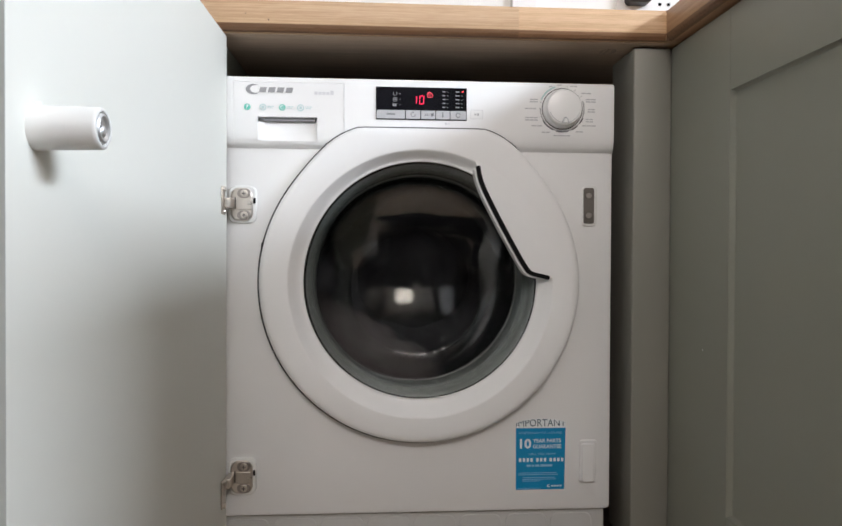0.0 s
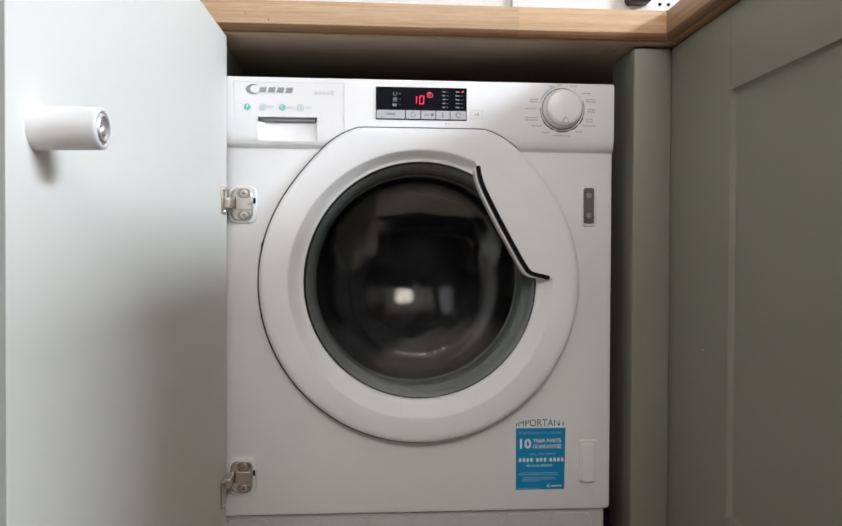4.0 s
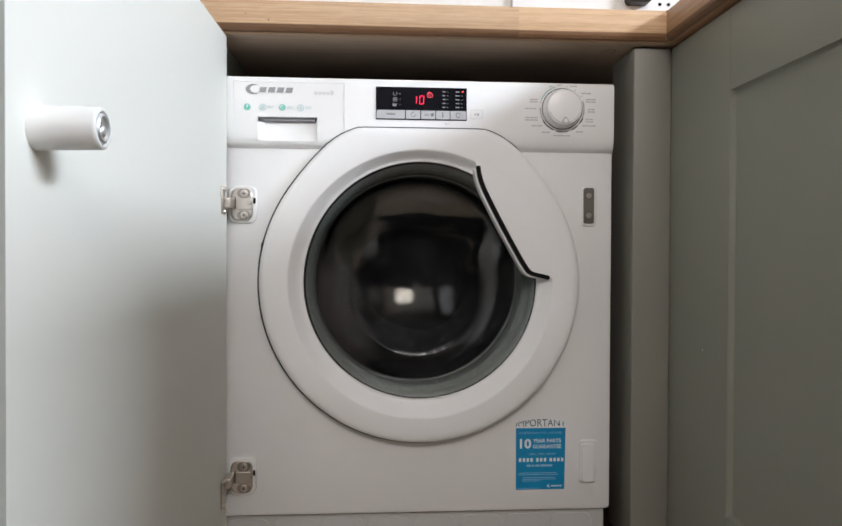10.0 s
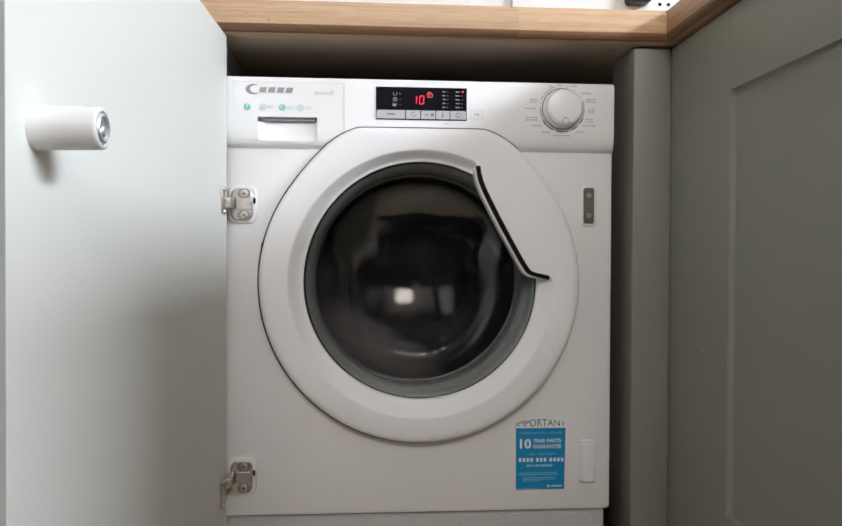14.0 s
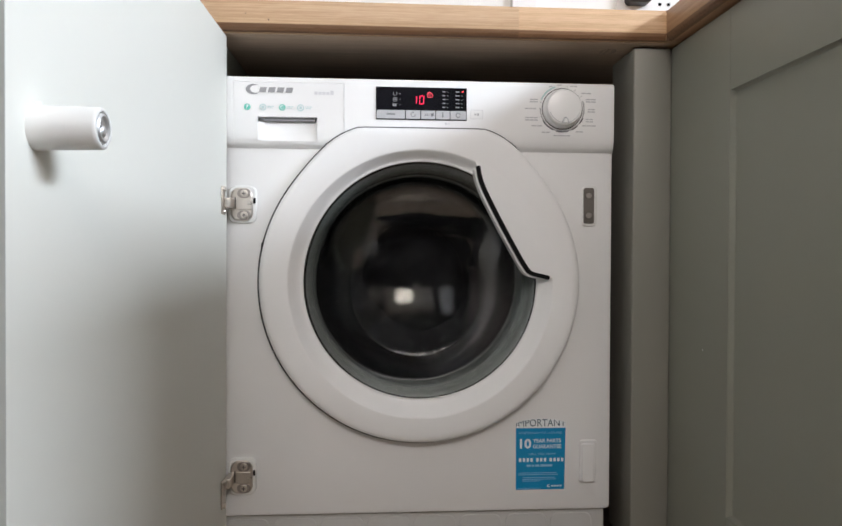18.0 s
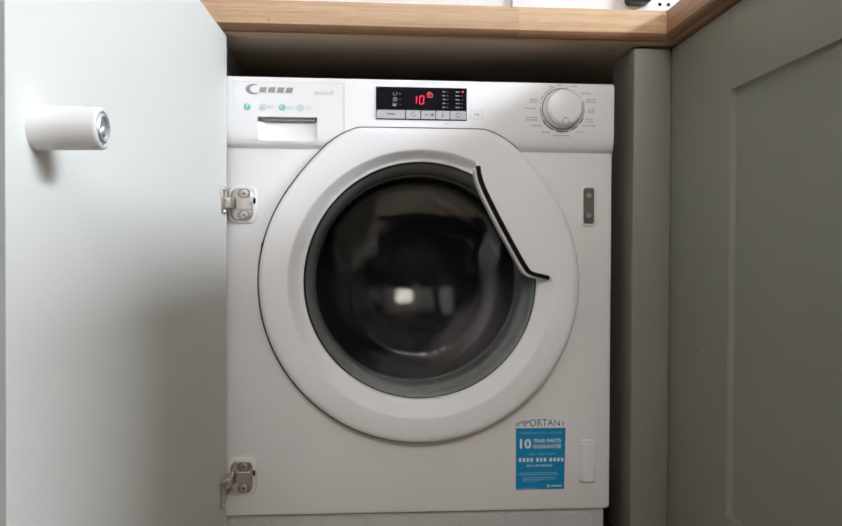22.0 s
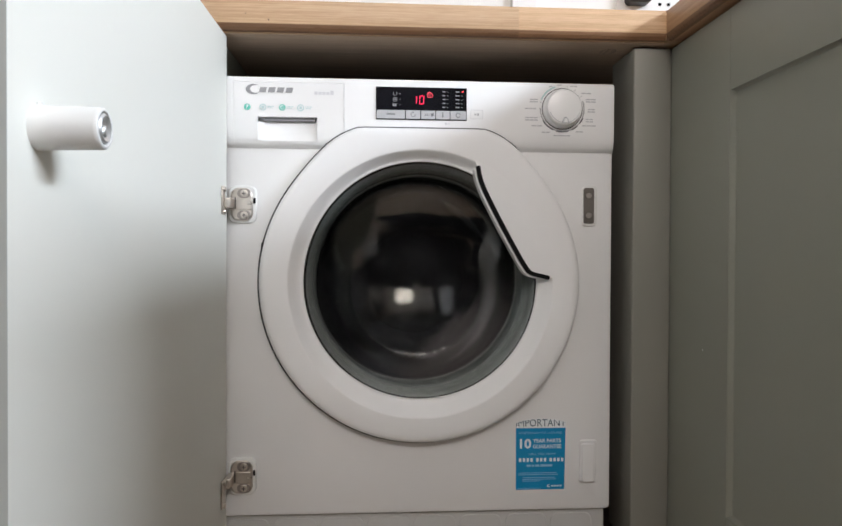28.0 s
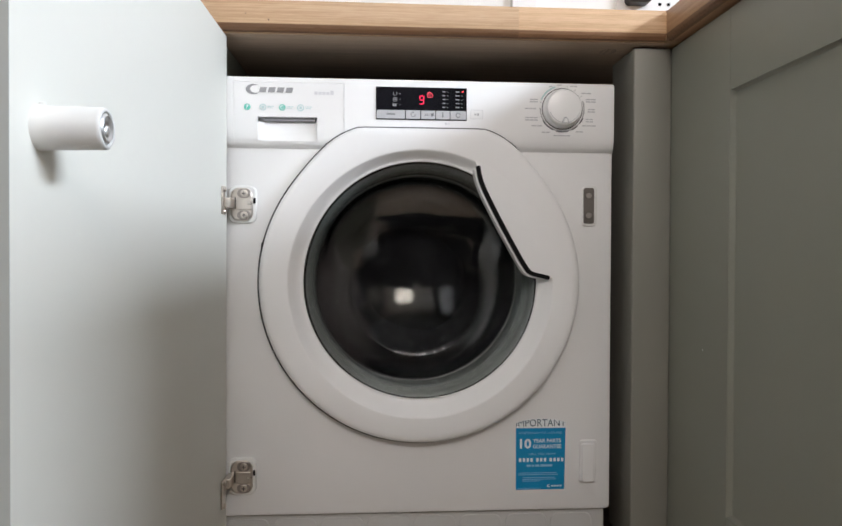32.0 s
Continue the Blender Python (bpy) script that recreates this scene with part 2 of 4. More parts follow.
def arc(cx, cz, r, a0, a1, n=24):
    return [(cx + r * math.cos(radians(a0 + (a1 - a0) * i / n)), cz + r * math.sin(radians(a0 + (a1 - a0) * i / n))) for i in range(n + 1)]


def smooth_path(pts, times=2):
    for _ in range(times):
        out = [pts[0]]
        for a, b in zip(pts, pts[1:]):
            out += [(a[0] * 0.75 + b[0] * 0.25, a[1] * 0.75 + b[1] * 0.25), (a[0] * 0.25 + b[0] * 0.75, a[1] * 0.25 + b[1] * 0.75)]
        pts = out + [pts[-1]]
    return pts


def bars(rects, y0, y1, bm=None):
    bm = bm or bmesh.new()
    for x0, x1, z0, z1 in rects:
        slab(x0, x1, z0, z1, y0, y1, 0.0, 0.00004, bm)
    return bm


def lettering(name, words, x0, x1, z0, height, y, mat, parent, label="", bold=0.0):
    """Flat raised letters facing -y that fill the width from x0 to x1, standing on z0."""
    cu = bpy.data.curves.new(name, "FONT")
    cu.body, cu.size, cu.extrude, cu.offset, cu.resolution_u = words, 1.0, 0.0, bold, 3
    tmp = new(name, cu)
    me = bpy.data.meshes.new_from_object(tmp)
    bpy.data.objects.remove(tmp)
    xs = [v.co.x for v in me.vertices]
    ys = [v.co.y for v in me.vertices]
    lx, hx, ly, hy = min(xs), max(xs), min(ys), max(ys)
    for v in me.vertices:
        v.co = ((x0 + (v.co.x - lx) / (hx - lx) * (x1 - x0)), y, z0 + (v.co.y - ly) / (hy - ly) * height)
    me.materials.clear()
    me.materials.append(mat)
    ob = new(name, me)
    ob.parent = parent
    return tagged(ob, label)


# ---- the room ----
def setting(name, bm, mat, label, category, smooth=False):
    return tagged(part(name, bm, mat, None, "", None, smooth), label, category, "", "structure")


def room():
    setting("floor", box(-2.6, XR, -3.4, 0.62, -0.08, 0.0), FLOORM, "warm oak-coloured laminate kitchen floor", "floor")
    setting("ceiling", box(-2.7, XR + 0.12, -3.5, 0.74, 2.62, 2.70), CEIL, "plain off-white painted ceiling", "ceiling")
    setting("wall_back", box(-2.7, XR + 0.12, 0.62, 0.74, -0.08, 2.62), WALLP, "white painted wall behind the worktop", "wall")
    setting("wall_left", box(-2.7, -2.6, -3.4, 0.62, -0.08, 2.62), OFFWALL, "grey-beige painted side wall", "wall")
    bm = bmesh.new()
    a = FILL_WIN
    xm, top = XR + 0.12, 2.62
    for x0, x1, z0, z1 in ((-2.7, a["x0"], a["z0"], top), (a["x1"], xm, a["z0"], top), (a["x0"], a["x1"], a["z1"], top), (-2.7, xm, -0.08, a["z0"])):
        box(x0, x1, -3.5, -3.4, z0, z1, 0, bm)
    setting("wall_front", bm, OFFWALL, "grey-beige painted wall with the added fill window", "wall")
    for name, v, words in (("fill_window", a, "added wide high fill window, white framed, in the far wall"),):
        win = thing(name, words, "window", None, "", "structure")
        bm = bmesh.new()
        for x0, x1, z0, z1 in ((v["x0"], v["x0"] + 0.05, v["z0"], v["z1"]), (v["x1"] - 0.05, v["x1"], v["z0"], v["z1"]),
                               (v["x0"] + 0.05, v["x1"] - 0.05, v["z0"], v["z0"] + 0.05), (v["x0"] + 0.05, v["x1"] - 0.05, v["z1"] - 0.05, v["z1"])):
            box(x0, x1, -3.48, -3.43, z0, z1, 0.004, bm)
        part("window_frame", bm, PLASTIC, win)
        p = part("pane", box(v["x0"] + 0.05, v["x1"] - 0.05, -3.458, -3.452, v["z0"] + 0.05, v["z1"] - 0.05), PANE, win)
        p.visible_shadow = False
    # assumed furniture, added to shape the dark and pale zones the bowl mirrors
    wc = thing("wall_cupboard", "assumed dark wall cupboard, added for the bowl's dark reflection", "cupboard")
    part("carcass", box(-1.9, XK - 0.1, -3.39, -3.06, 1.28, 1.90, 0.004), DARKWOOD, wc)
    for i in range(4):
        part("door", box(-1.895 + i * 0.697, -1.202 + i * 0.697, -3.059, -3.041, 1.285, 1.895, 0.002), DARKWOOD, wc)
    cu = thing("hanging_cupboard", "assumed white narrow cupboard, added for a pale panel in the bowl's reflection", "cupboard")
    part("carcass", box(-0.285, -0.155, -3.399, -3.12, 0.74, 1.22, 0.006), PLASTIC, cu)
    part("door", box(-0.283, -0.157, -3.119, -3.101, 0.742, 1.218, 0.004), PLASTIC, cu)
    ra = thing("wall_rail", "assumed dark narrow board, added for a dark line in the bowl's reflection", "board")
    part("board", box(-0.15, -0.05, -3.399, -3.36, 0.73, 1.275, 0.003), DARKWOOD, ra)
    for name, words, x0, x1, y0 in (("tall_cabinet", "assumed dark tall cabinet in the room's corner, added for the bowl's reflection", 0.72, XK - 0.02, -2.55), ("tall_cabinet", "assumed dark tall cabinet beside the hanging cupboard, added for the bowl's reflection", -1.0, -0.30, -2.95)):
        tc = thing(name, words, "cabinet")
        part("carcass", box(x0, x1, -3.39, y0, 0.0, 1.27, 0.004), DARKWOOD, tc)
        part("door", box(x0 + 0.004, x1 - 0.004, y0 + 0.001, y0 + 0.019, 0.06, 1.265, 0.002), DARKWOOD, tc)
    # assumed lamp, added to give the bright spot mirrored in the bowl
    tl = thing("mirrored_spot_lamp", "assumed lit table lamp, added for the bright spot in the bowl's reflection", "lamp")
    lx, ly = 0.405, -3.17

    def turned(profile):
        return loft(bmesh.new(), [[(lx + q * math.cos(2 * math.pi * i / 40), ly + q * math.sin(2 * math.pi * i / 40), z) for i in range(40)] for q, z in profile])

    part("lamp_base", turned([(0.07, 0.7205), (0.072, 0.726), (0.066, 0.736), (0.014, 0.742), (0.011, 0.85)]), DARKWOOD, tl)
    part("shade", turned([(0.085, 0.842), (0.112, 0.852), (0.124, 0.875), (0.127, 0.93), (0.127, 1.02), (0.122, 1.062), (0.108, 1.085), (0.08, 1.094)]), LAMPSHADE, tl, "glowing white shade added for the mirrored bright spot")
    # dark floor area added for the dark band that the bowl mirrors
    rug = thing("rug", "assumed dark rug, added for the dark band in the bowl's reflection", "rug")
    part("pile", box(-1.9, 0.68, -2.72, -1.30, 0.0005, 0.009, 0.003), CLOTHRUG, rug)
    sb = thing("sideboard", "assumed dark low sideboard, added for the bowl's dark reflection", "sideboard")
    part("carcass", box(-0.29, 0.71, -3.39, -2.85, 0.06, 0.72, 0.004), DARKWOOD, sb)
    part("plinth", box(-0.27, 0.69, -3.37, -2.90, 0.0, 0.06), DARKWOOD, sb)
    for i in range(2):
        x = -0.285 + i * 0.497
        part("door", box(x, x + 0.493, -2.849, -2.831, 0.075, 0.705, 0.002), DARKWOOD, sb)
    bm = bmesh.new()
    w = WIN
    for y0, y1, z0, z1 in ((-3.4, w["y0"], -0.08, 2.62), (w["y1"], 0.62, -0.08, 2.62), (w["y0"], w["y1"], -0.08, w["z0"]), (w["y0"], w["y1"], w["z1"], 2.62)):
        box(XR, XR + 0.12, y0, y1, z0, z1, 0, bm)
    setting("wall_right", bm, BEIGE, "dark warm grey painted wall with a wide window", "wall")
    win = thing("window_1", "wide white framed window in the dark wall", "window", None, "", "structure")
    bm = bmesh.new()
    f = 0.05
    for y0, y1, z0, z1 in ((w["y0"], w["y0"] + f, w["z0"], w["z1"]), (w["y1"] - f, w["y1"], w["z0"], w["z1"]),
                           (w["y0"] + f, w["y1"] - f, w["z0"], w["z0"] + f), (w["y0"] + f, w["y1"] - f, w["z1"] - f, w["z1"])):
        box(XR + 0.04, XR + 0.10, y0, y1, z0, z1, 0.004, bm)
    part("window_frame", bm, PLASTIC, win)
    p = part("pane", box(XR + 0.066, XR + 0.072, w["y0"] + f, w["y1"] - f, w["z0"] + f, w["z1"] - f), PANE, win)
    p.visible_shadow = False


room()


# ---- worktop, made of glued oak staves ----
ZW, TW, YW, XE, YE = 0.875, 0.0455, -0.0347, 0.3666, -0.81


def stave_mesh(x0, x1, y0, y1, front):
    """One stave; the front ones have an eased upper and a rounder lower arris on the open side."""
    bm = bmesh.new()
    t, lo, hi = ZW + TW, ZW, 0.0005
    if front == "y":
        prof = [(y1, t), (y0 + 0.003, t), (y0 + 0.0008, t - 0.0008), (y0, t - 0.003), (y0, lo + 0.0105), (y0 + 0.0016, lo + 0.0056), (y0 + 0.0048, lo + 0.0018), (y0 + 0.009, lo + 0.0003), (y0 + 0.013, lo), (y1, lo)]
        loft(bm, [[(x, y, z) for y, z in prof] for x in (x0, x1)])
    elif front == "x":
        prof = [(x1, t), (x0 + 0.003, t), (x0 + 0.0008, t - 0.0008), (x0, t - 0.003), (x0, lo + 0.0105), (x0 + 0.0016, lo + 0.0056), (x0 + 0.0048, lo + 0.0018), (x0 + 0.009, lo + 0.0003), (x0 + 0.013, lo), (x1, lo)]
        loft(bm, [[(x, y, z) for x, z in prof] for y in (y0, y1)])
    else:
        box(x0, x1, y0, y1, lo, t, 0, bm)
    return bm


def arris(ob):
    """Darker rounded lower arris: more oil, plus its shade put into the colour."""
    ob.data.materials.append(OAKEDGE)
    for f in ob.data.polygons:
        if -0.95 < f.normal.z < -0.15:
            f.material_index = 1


KNOTS = ((-0.2578, 0.8992, 0.0008), (-0.2248, 0.8908, 0.0010))


def worktop():
    top = thing("worktop", "oiled oak block worktop with a rounded lower edge", "worktop")
    rnd = random.Random(4)
    n = 16
    wy = (0.618 - YW) / n
    for i in range(n):
        x = -1.25
        cuts = []
        while x < XK - 0.02:
            nx = min(x + rnd.uniform(0.42, 0.8), XK - 0.005)
            cuts.append((x, nx))
            x = nx
        if i == 0:
            cuts = [(-1.25, -0.62), (-0.62, 0.142), (0.142, XE), (XE, XK - 0.005)]
        for a, c in cuts:
            front = "y" if i == 0 and c <= XE else ""
            st = part("stave", stave_mesh(a, c, YW + i * wy, YW + (i + 1) * wy, front), OAKX, top)
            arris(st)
            if i == 0 and a == XE:              # the inner corner's face takes the arris's shaded colour as well
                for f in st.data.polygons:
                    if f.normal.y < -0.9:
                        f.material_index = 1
    wx = (XK - 0.005 - XE) / n
    for i in range(n):
        y = YW
        while y > YE + 0.01:
            ny = max(y - rnd.uniform(0.35, 0.7), YE)
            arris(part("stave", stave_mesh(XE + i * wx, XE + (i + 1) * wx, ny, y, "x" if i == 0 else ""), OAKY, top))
            y = ny
    for x, z, r in KNOTS:
        part("pin_knot", outline_plate(arc(x, z, r, 0, 330, 11), YW - 0.0002, YW + 0.0006, 0.0001), DARKWOOD, top, "tiny dark knot in the oak")
    bm = bmesh.new()
    loft(bm, [[(0.2965 + 0.013 * k * math.cos(a), 0.0245 + 0.017 * k * math.sin(a), ZW - 0.0012 - h) for a in [2 * math.pi * i / 20 for i in range(20)]] for k, h in ((1.0, 0.0), (0.9, 0.0005), (0.55, 0.0003), (0.3, 0.0006))], False, True)
    part("knot", bm, OAKKNOT, top, "dark oval knot in the oak underside")
    part("underside_board", box(-0.62, XE + 0.012, YW + 0.0135, 0.6, ZW - 0.0012, ZW + 0.001), OAKUNDER, top, "rough unfinished oak underside")
    part("underside_board", box(XE + 0.0125, XK - 0.01, 0.0905, 0.6, ZW - 0.0012, ZW + 0.001), OAKUNDER, top)


worktop()


# ---- cabinets ----
XD, YC, XP = 0.3862, -0.0105, 0.3264


def shaker_door(name, parent, x, y0, y1, z0, z1, rail, s0, s1):
    """A framed door facing -x: y0 is its end near the corner, y1 the far end."""
    th = 0.021
    d = part(name, box(x + 0.0064, x + th, y1 + 0.01, y0 - 0.01, z0 + 0.01, z1 - 0.01), GREY, parent)
    part("stile", box(x, x + th - 0.001, y0 - s0, y0, z0, z1, 0.0012), GREY, d)
    part("stile", box(x, x + th - 0.001, y1, y1 + s1, z0, z1, 0.0012), GREY, d)
    ya, yb = y1 + s1 + 0.0001, y0 - s0 - 0.0001
    part("top_rail", box(x + 0.0002, x + th - 0.001, ya, yb, z1 - rail, z1, 0.0004), GREY, d)
    part("bottom_rail", box(x + 0.0002, x + th - 0.001, ya, yb, z0, z0 + 0.0852, 0.0004), GREY, d)
    # sloping moulding round the field
    zb, zt, m, mz, dep = z0 + 0.0852, z1 - rail, 0.0065, 0.0036, 0.0062
    outer = [(ya, zb), (yb, zb), (yb, zt), (ya, zt)]
    inner = [(ya + m, zb + mz), (yb - m, zb + mz), (yb - m, zt - mz), (ya + m, zt - mz)]
    bm = bmesh.new()
    loft(bm, [[(x + 0.0015, y, z) for y, z in outer], [(x + 0.002 + dep * 0.45, y * 0.5 + v * 0.5, z * 0.5 + w * 0.5) for (y, z), (v, w) in zip(outer, inner)],
              [(x + dep, y, z) for y, z in inner]], False, False)
    part("moulding", bm, GREY, d)
    return d


def cabinets():
    post = part("corner_post", box(XP, XD, YC, 0.09, 0.10, ZW - 0.0040, 0.0032, None, 4), POSTM)
    tagged(post, "grey painted corner filler post, warm light put in its colour", "filler post")
    cab = thing("base_cabinet", "grey-green painted base cabinet with framed door", "cabinet", None, "base cabinets")
    part("carcass", box(XD + 0.023, XK - 0.03, YE + 0.02, 0.60, 0.10, ZW - 0.002), GREY, cab)
    part("plinth", box(XD + 0.06, XD + 0.078, YE + 0.02, 0.0, 0.0, 0.10), GREY, cab)
    part("end_panel", box(XD, XK - 0.03, YE + 0.002, YE + 0.019, 0.0, ZW - 0.002, 0.001), GREY, cab)
    shaker_door("door", cab, XD, YC + 0.008, -0.596, 0.128, ZW - 0.0040, 0.1055, 0.1845, 0.11)
    shaker_door("door", cab, XD, -0.600, YE + 0.021, 0.128, ZW - 0.0040, 0.1055, 0.06, 0.06)
    chip = outline_plate(arc(0, 0, 0.0011, 0, 320, 8), -0.0002, 0.0004, 0.0002)
    part("paint_speck", chip, CAPWHITE, cab, "tiny white paint speck", pose(XD - 0.0003, -0.1195, 0.4205, 0, 0, -90))
    left = thing("base_cabinet", "pale grey base cabinet beside the appliance", "cabinet", None, "base cabinets")
    part("side_panel", box(-0.319, -0.3005, 0.0, 0.58, 0.0, ZW - 0.002, 0.0008), GREY, left)
    part("carcass", box(-1.20, -0.3192, 0.012, 0.58, 0.10, ZW - 0.002), MELAMINE, left)
    part("plinth", box(-1.20, -0.3192, 0.06, 0.078, 0.0, 0.10), GREY, left)
    part("front", box(-1.20, -0.34, -0.009, 0.011, 0.12, ZW - 0.004, 0.0015), GREY, left)


cabinets()


# ---- washing machine ----
MACHINE = thing("washing_machine", "white built-in washing machine with a round door and red display", "washing machine", pose(0, 0, 0, 0, 0, 0.248))
ZT, ZB = 0.8175, 0.1548
ZF = 0.8145          # top of the fascia
CZ = 0.5095         # axis of drum and porthole
YF = -0.012         # face of the fascia


def machine_body():
    n = 96

    # points round a square; the same count serves the round hole and the square rim
    sq = []
    for i in range(n):
        side, t = divmod(i, n // 4)
        t = -1 + 2 * t / (n // 4)
        sq.append(((t, -1), (1, t), (-t, 1), (-1, -t))[side])

    def rect_ring(x0, x1, z0, z1, y, r=0.0065):
        """Rectangle with rounded corners; three points of each corner lie on its arc."""
        out = []
        q = n // 4
        for i, (u, v) in enumerate(sq):
            x, z = (x0 + x1) / 2 + u * (x1 - x0) / 2, (z0 + z1) / 2 + v * (z1 - z0) / 2
            k = (i + q // 2) % q - q // 2
            if abs(k) <= 2:
                c = (i - k) % n
                cu, cv = sq[c]
                ax, az = (x1 if cu > 0 else x0), (z1 if cv > 0 else z0)
                t = radians({0: 225, 1: 315, 2: 45, 3: 135}[c // q] + k * 22.5)
                x, z = ax - cu * r + r * math.cos(t), az - cv * r + r * math.sin(t)
            out.append((x, y, z))
        return out

    def circ(r, y):
        return [(r * u / math.hypot(u, v), y, CZ + r * v / math.hypot(u, v)) for u, v in sq]

    bm = bmesh.new()
    w, e = 0.2965, 0.0022      # half width; the far side is a touch wider
    loft(bm, [circ(0.186, 0.03), circ(0.188, 0.004), circ(0.192, 0.0), rect_ring(-w + 0.007, w + e - 0.007, ZB + 0.007, ZT - 0.004, 0.0),
              rect_ring(-w + 0.002, w + e - 0.002, ZB + 0.002, ZT - 0.0035, 0.002), rect_ring(-w, w + e, ZB, ZT - 0.003, 0.007), rect_ring(-w, w + e, ZB, ZT - 0.003, 0.50)], False, True)
    part("body", bm, ENAMEL, MACHINE)
    # unseen dark sheet, added to cut bounce light in the gap above
    part("bounce_stop_sheet", box(-0.29, 0.29, 0.012, 0.49, ZT - 0.0025, ZT - 0.0005), SLOT, MACHINE, "unseen dark sheet added to keep the gap above it dark")
    part("tub", lathe([(0.186, 0.031), (0.25, 0.034), (0.25, 0.40), (0.0, 0.40)], 64, "y", 0, CZ), DARKRUB, MACHINE, "dark plastic tub")
    # kick panel with raised fields
    pl = part("plinth", box(-0.296, 0.292, 0.012, 0.055, 0.012, ZB - 0.0010, 0.002), PLINTHM, MACHINE)
    for i in range(8):
        x = -0.262 + i * 0.0716
        part("raised_field", slab(x - 0.033, x + 0.033, 0.022, 0.147, 0.0105, 0.0125, 0.012, 0.0010), PLINTHM, pl)
    for x in (-0.26, 0.26):
        part("foot", lathe([(0.0, 0.0), (0.02, 0.0), (0.02, 0.012), (0.0, 0.012)], 20, "y", 0, 0), DARKRUB, MACHINE, "", pose(x, 0.08, 0.0, 90))


def fascia_profile(y, z0, z1):
    """Section of the fascia: flat above, rolling back towards its lower edge."""
    e = z1 - z0
    return [(0.001, z1), (y + 0.004, z1), (y + 0.0012, z1 - 0.0012), (y, z1 - 0.004), (y, z0 + 0.026), (y + 0.0004, z0 + 0.020), (y + 0.0018, z0 + 0.013),
            (y + 0.0036, z0 + 0.0055), (y + 0.0072, z0 + 0.0018), (0.001, z0 - 0.0018)] if e > 0.05 else [(0.001, z1), (y + 0.004, z1), (y + 0.0012, z1 - 0.0012), (y, z1 - 0.004), (y, z0), (0.001, z0)]


def along_x(bm, prof, x0, x1, r0=0.0, r1=0.0):
    secs = []
    steps = [(x0, r0), (x0 + r0 * 0.3, r0 * 0.3), (x0 + r0, 0)] if r0 else [(x0, 0)]
    steps += [(x1 - r1, 0), (x1 - r1 * 0.3, r1 * 0.3), (x1, r1)] if r1 else [(x1, 0)]
    for x, s in steps:
        secs.append([(x, min(y + s, 0.001), z) for y, z in prof])
    return loft(bm, secs)


DX0, DX1 = -0.2787, -0.1164


def fascia():
    bm = bmesh.new()
    prof = fascia_profile(YF, 0.7110, ZF)
    along_x(bm, prof, DX1, 0.2975, 0, 0.006)
    along_x(bm, prof, -0.2975, DX0, 0.006, 0)
    along_x(bm, fascia_profile(YF, 0.8063, ZF), DX0, DX1)
    f = part("control_panel", bm, PLASTIC, MACHINE, "", None, True, 32)
    # drawer front: a frame round the scooped grip
    d = bmesh.new()
    g = 0.00025
    x0, x1, z1 = DX0 + g, DX1 - 0.0005, 0.8060
    hx0, hx1, hz0, hz1 = -0.2440, -0.1562, 0.7200, 0.7549
    yf = YF - 0.0004
    pr = fascia_profile(yf, 0.7110, z1)
    pr = [(0.001, z1), (yf + 0.0006, z1), (yf, z1 - 0.0006)] + pr[4:]
    along_x(d, pr, x0, hx0)
    along_x(d, pr, hx1, x1)
    top = [(0.0, z1), (yf + 0.0006, z1), (yf, z1 - 0.0006), (yf, hz1), (0.0, hz1)]
    along_x(d, top, hx0, hx1)
    low = [(0.0, hz0), (yf + 0.0022, hz0)] + [(yf + 0.0036, 0.7165), (yf + 0.0072, 0.7128), (0.001, 0.7092)]
    along_x(d, low, hx0, hx1)
    dr = part("detergent_drawer", d, PLASTIC, MACHINE, "", None, True, 32)
    sc = bmesh.new()
    secs = []
    for x, k in ((hx0, 0.0), (hx0 + 0.006, 0.5), (hx0 + 0.011, 1.0), (hx1 - 0.006, 1.0), (hx1 - 0.002, 0.5), (hx1, 0.0)):
        secs.append([(x, yf + (0.002 + 0.008 * s) * k + 0.0008, hz0 + (0.7480 - hz0) * s) for s in (0, 0.25, 0.5, 0.75, 1.0)])
    loft(sc, secs, False, False, False)
    part("finger_scoop", sc, PLASTIC, dr, "", None, True, 60)
    # grey strip at the slot's back stands for its shade
    part("grip_slot_shade", box(hx0 + 0.0095, hx1 - 0.004, yf + 0.0050, yf + 0.0112, 0.7500, hz1 - 0.0002), SLOTGREY, dr, "grey strip for the shade in the slot above the finger grip")
    return f, dr


def logo_shapes(parent, x0, z0, s, y, mat):
    """Maker's mark as plain shapes: a crescent and a bar of slanted blocks."""
    out = arc(x0 + 11 * s, z0 + 6.5 * s, 7.4 * s, 55, 305, 20)
    inn = arc(x0 + 13.3 * s, z0 + 6.7 * s, 5.6 * s, 312, 52, 20)
    pts = [((x - x0) * 1.45 + x0 - 4 * s, z) for x, z in out + inn]
    bm = bmesh.new()
    vs = [bm.verts.new((x, y, z)) for x, z in pts]
    bm.faces.new(vs)
    for i in range(4):
        a = x0 + (20 + i * 12.6) * s
        q = [(a, z0 + 2.2 * s), (a + 9.5 * s, z0 + 2.2 * s), (a + 11.4 * s, z0 + 9.6 * s), (a + 1.9 * s, z0 + 9.6 * s)]
        bm.faces.new([bm.verts.new((x, y, z)) for x, z in q])
    return part("maker_mark", bm, mat, parent, "grey maker's mark", None, False)


SEGMENTS = {}


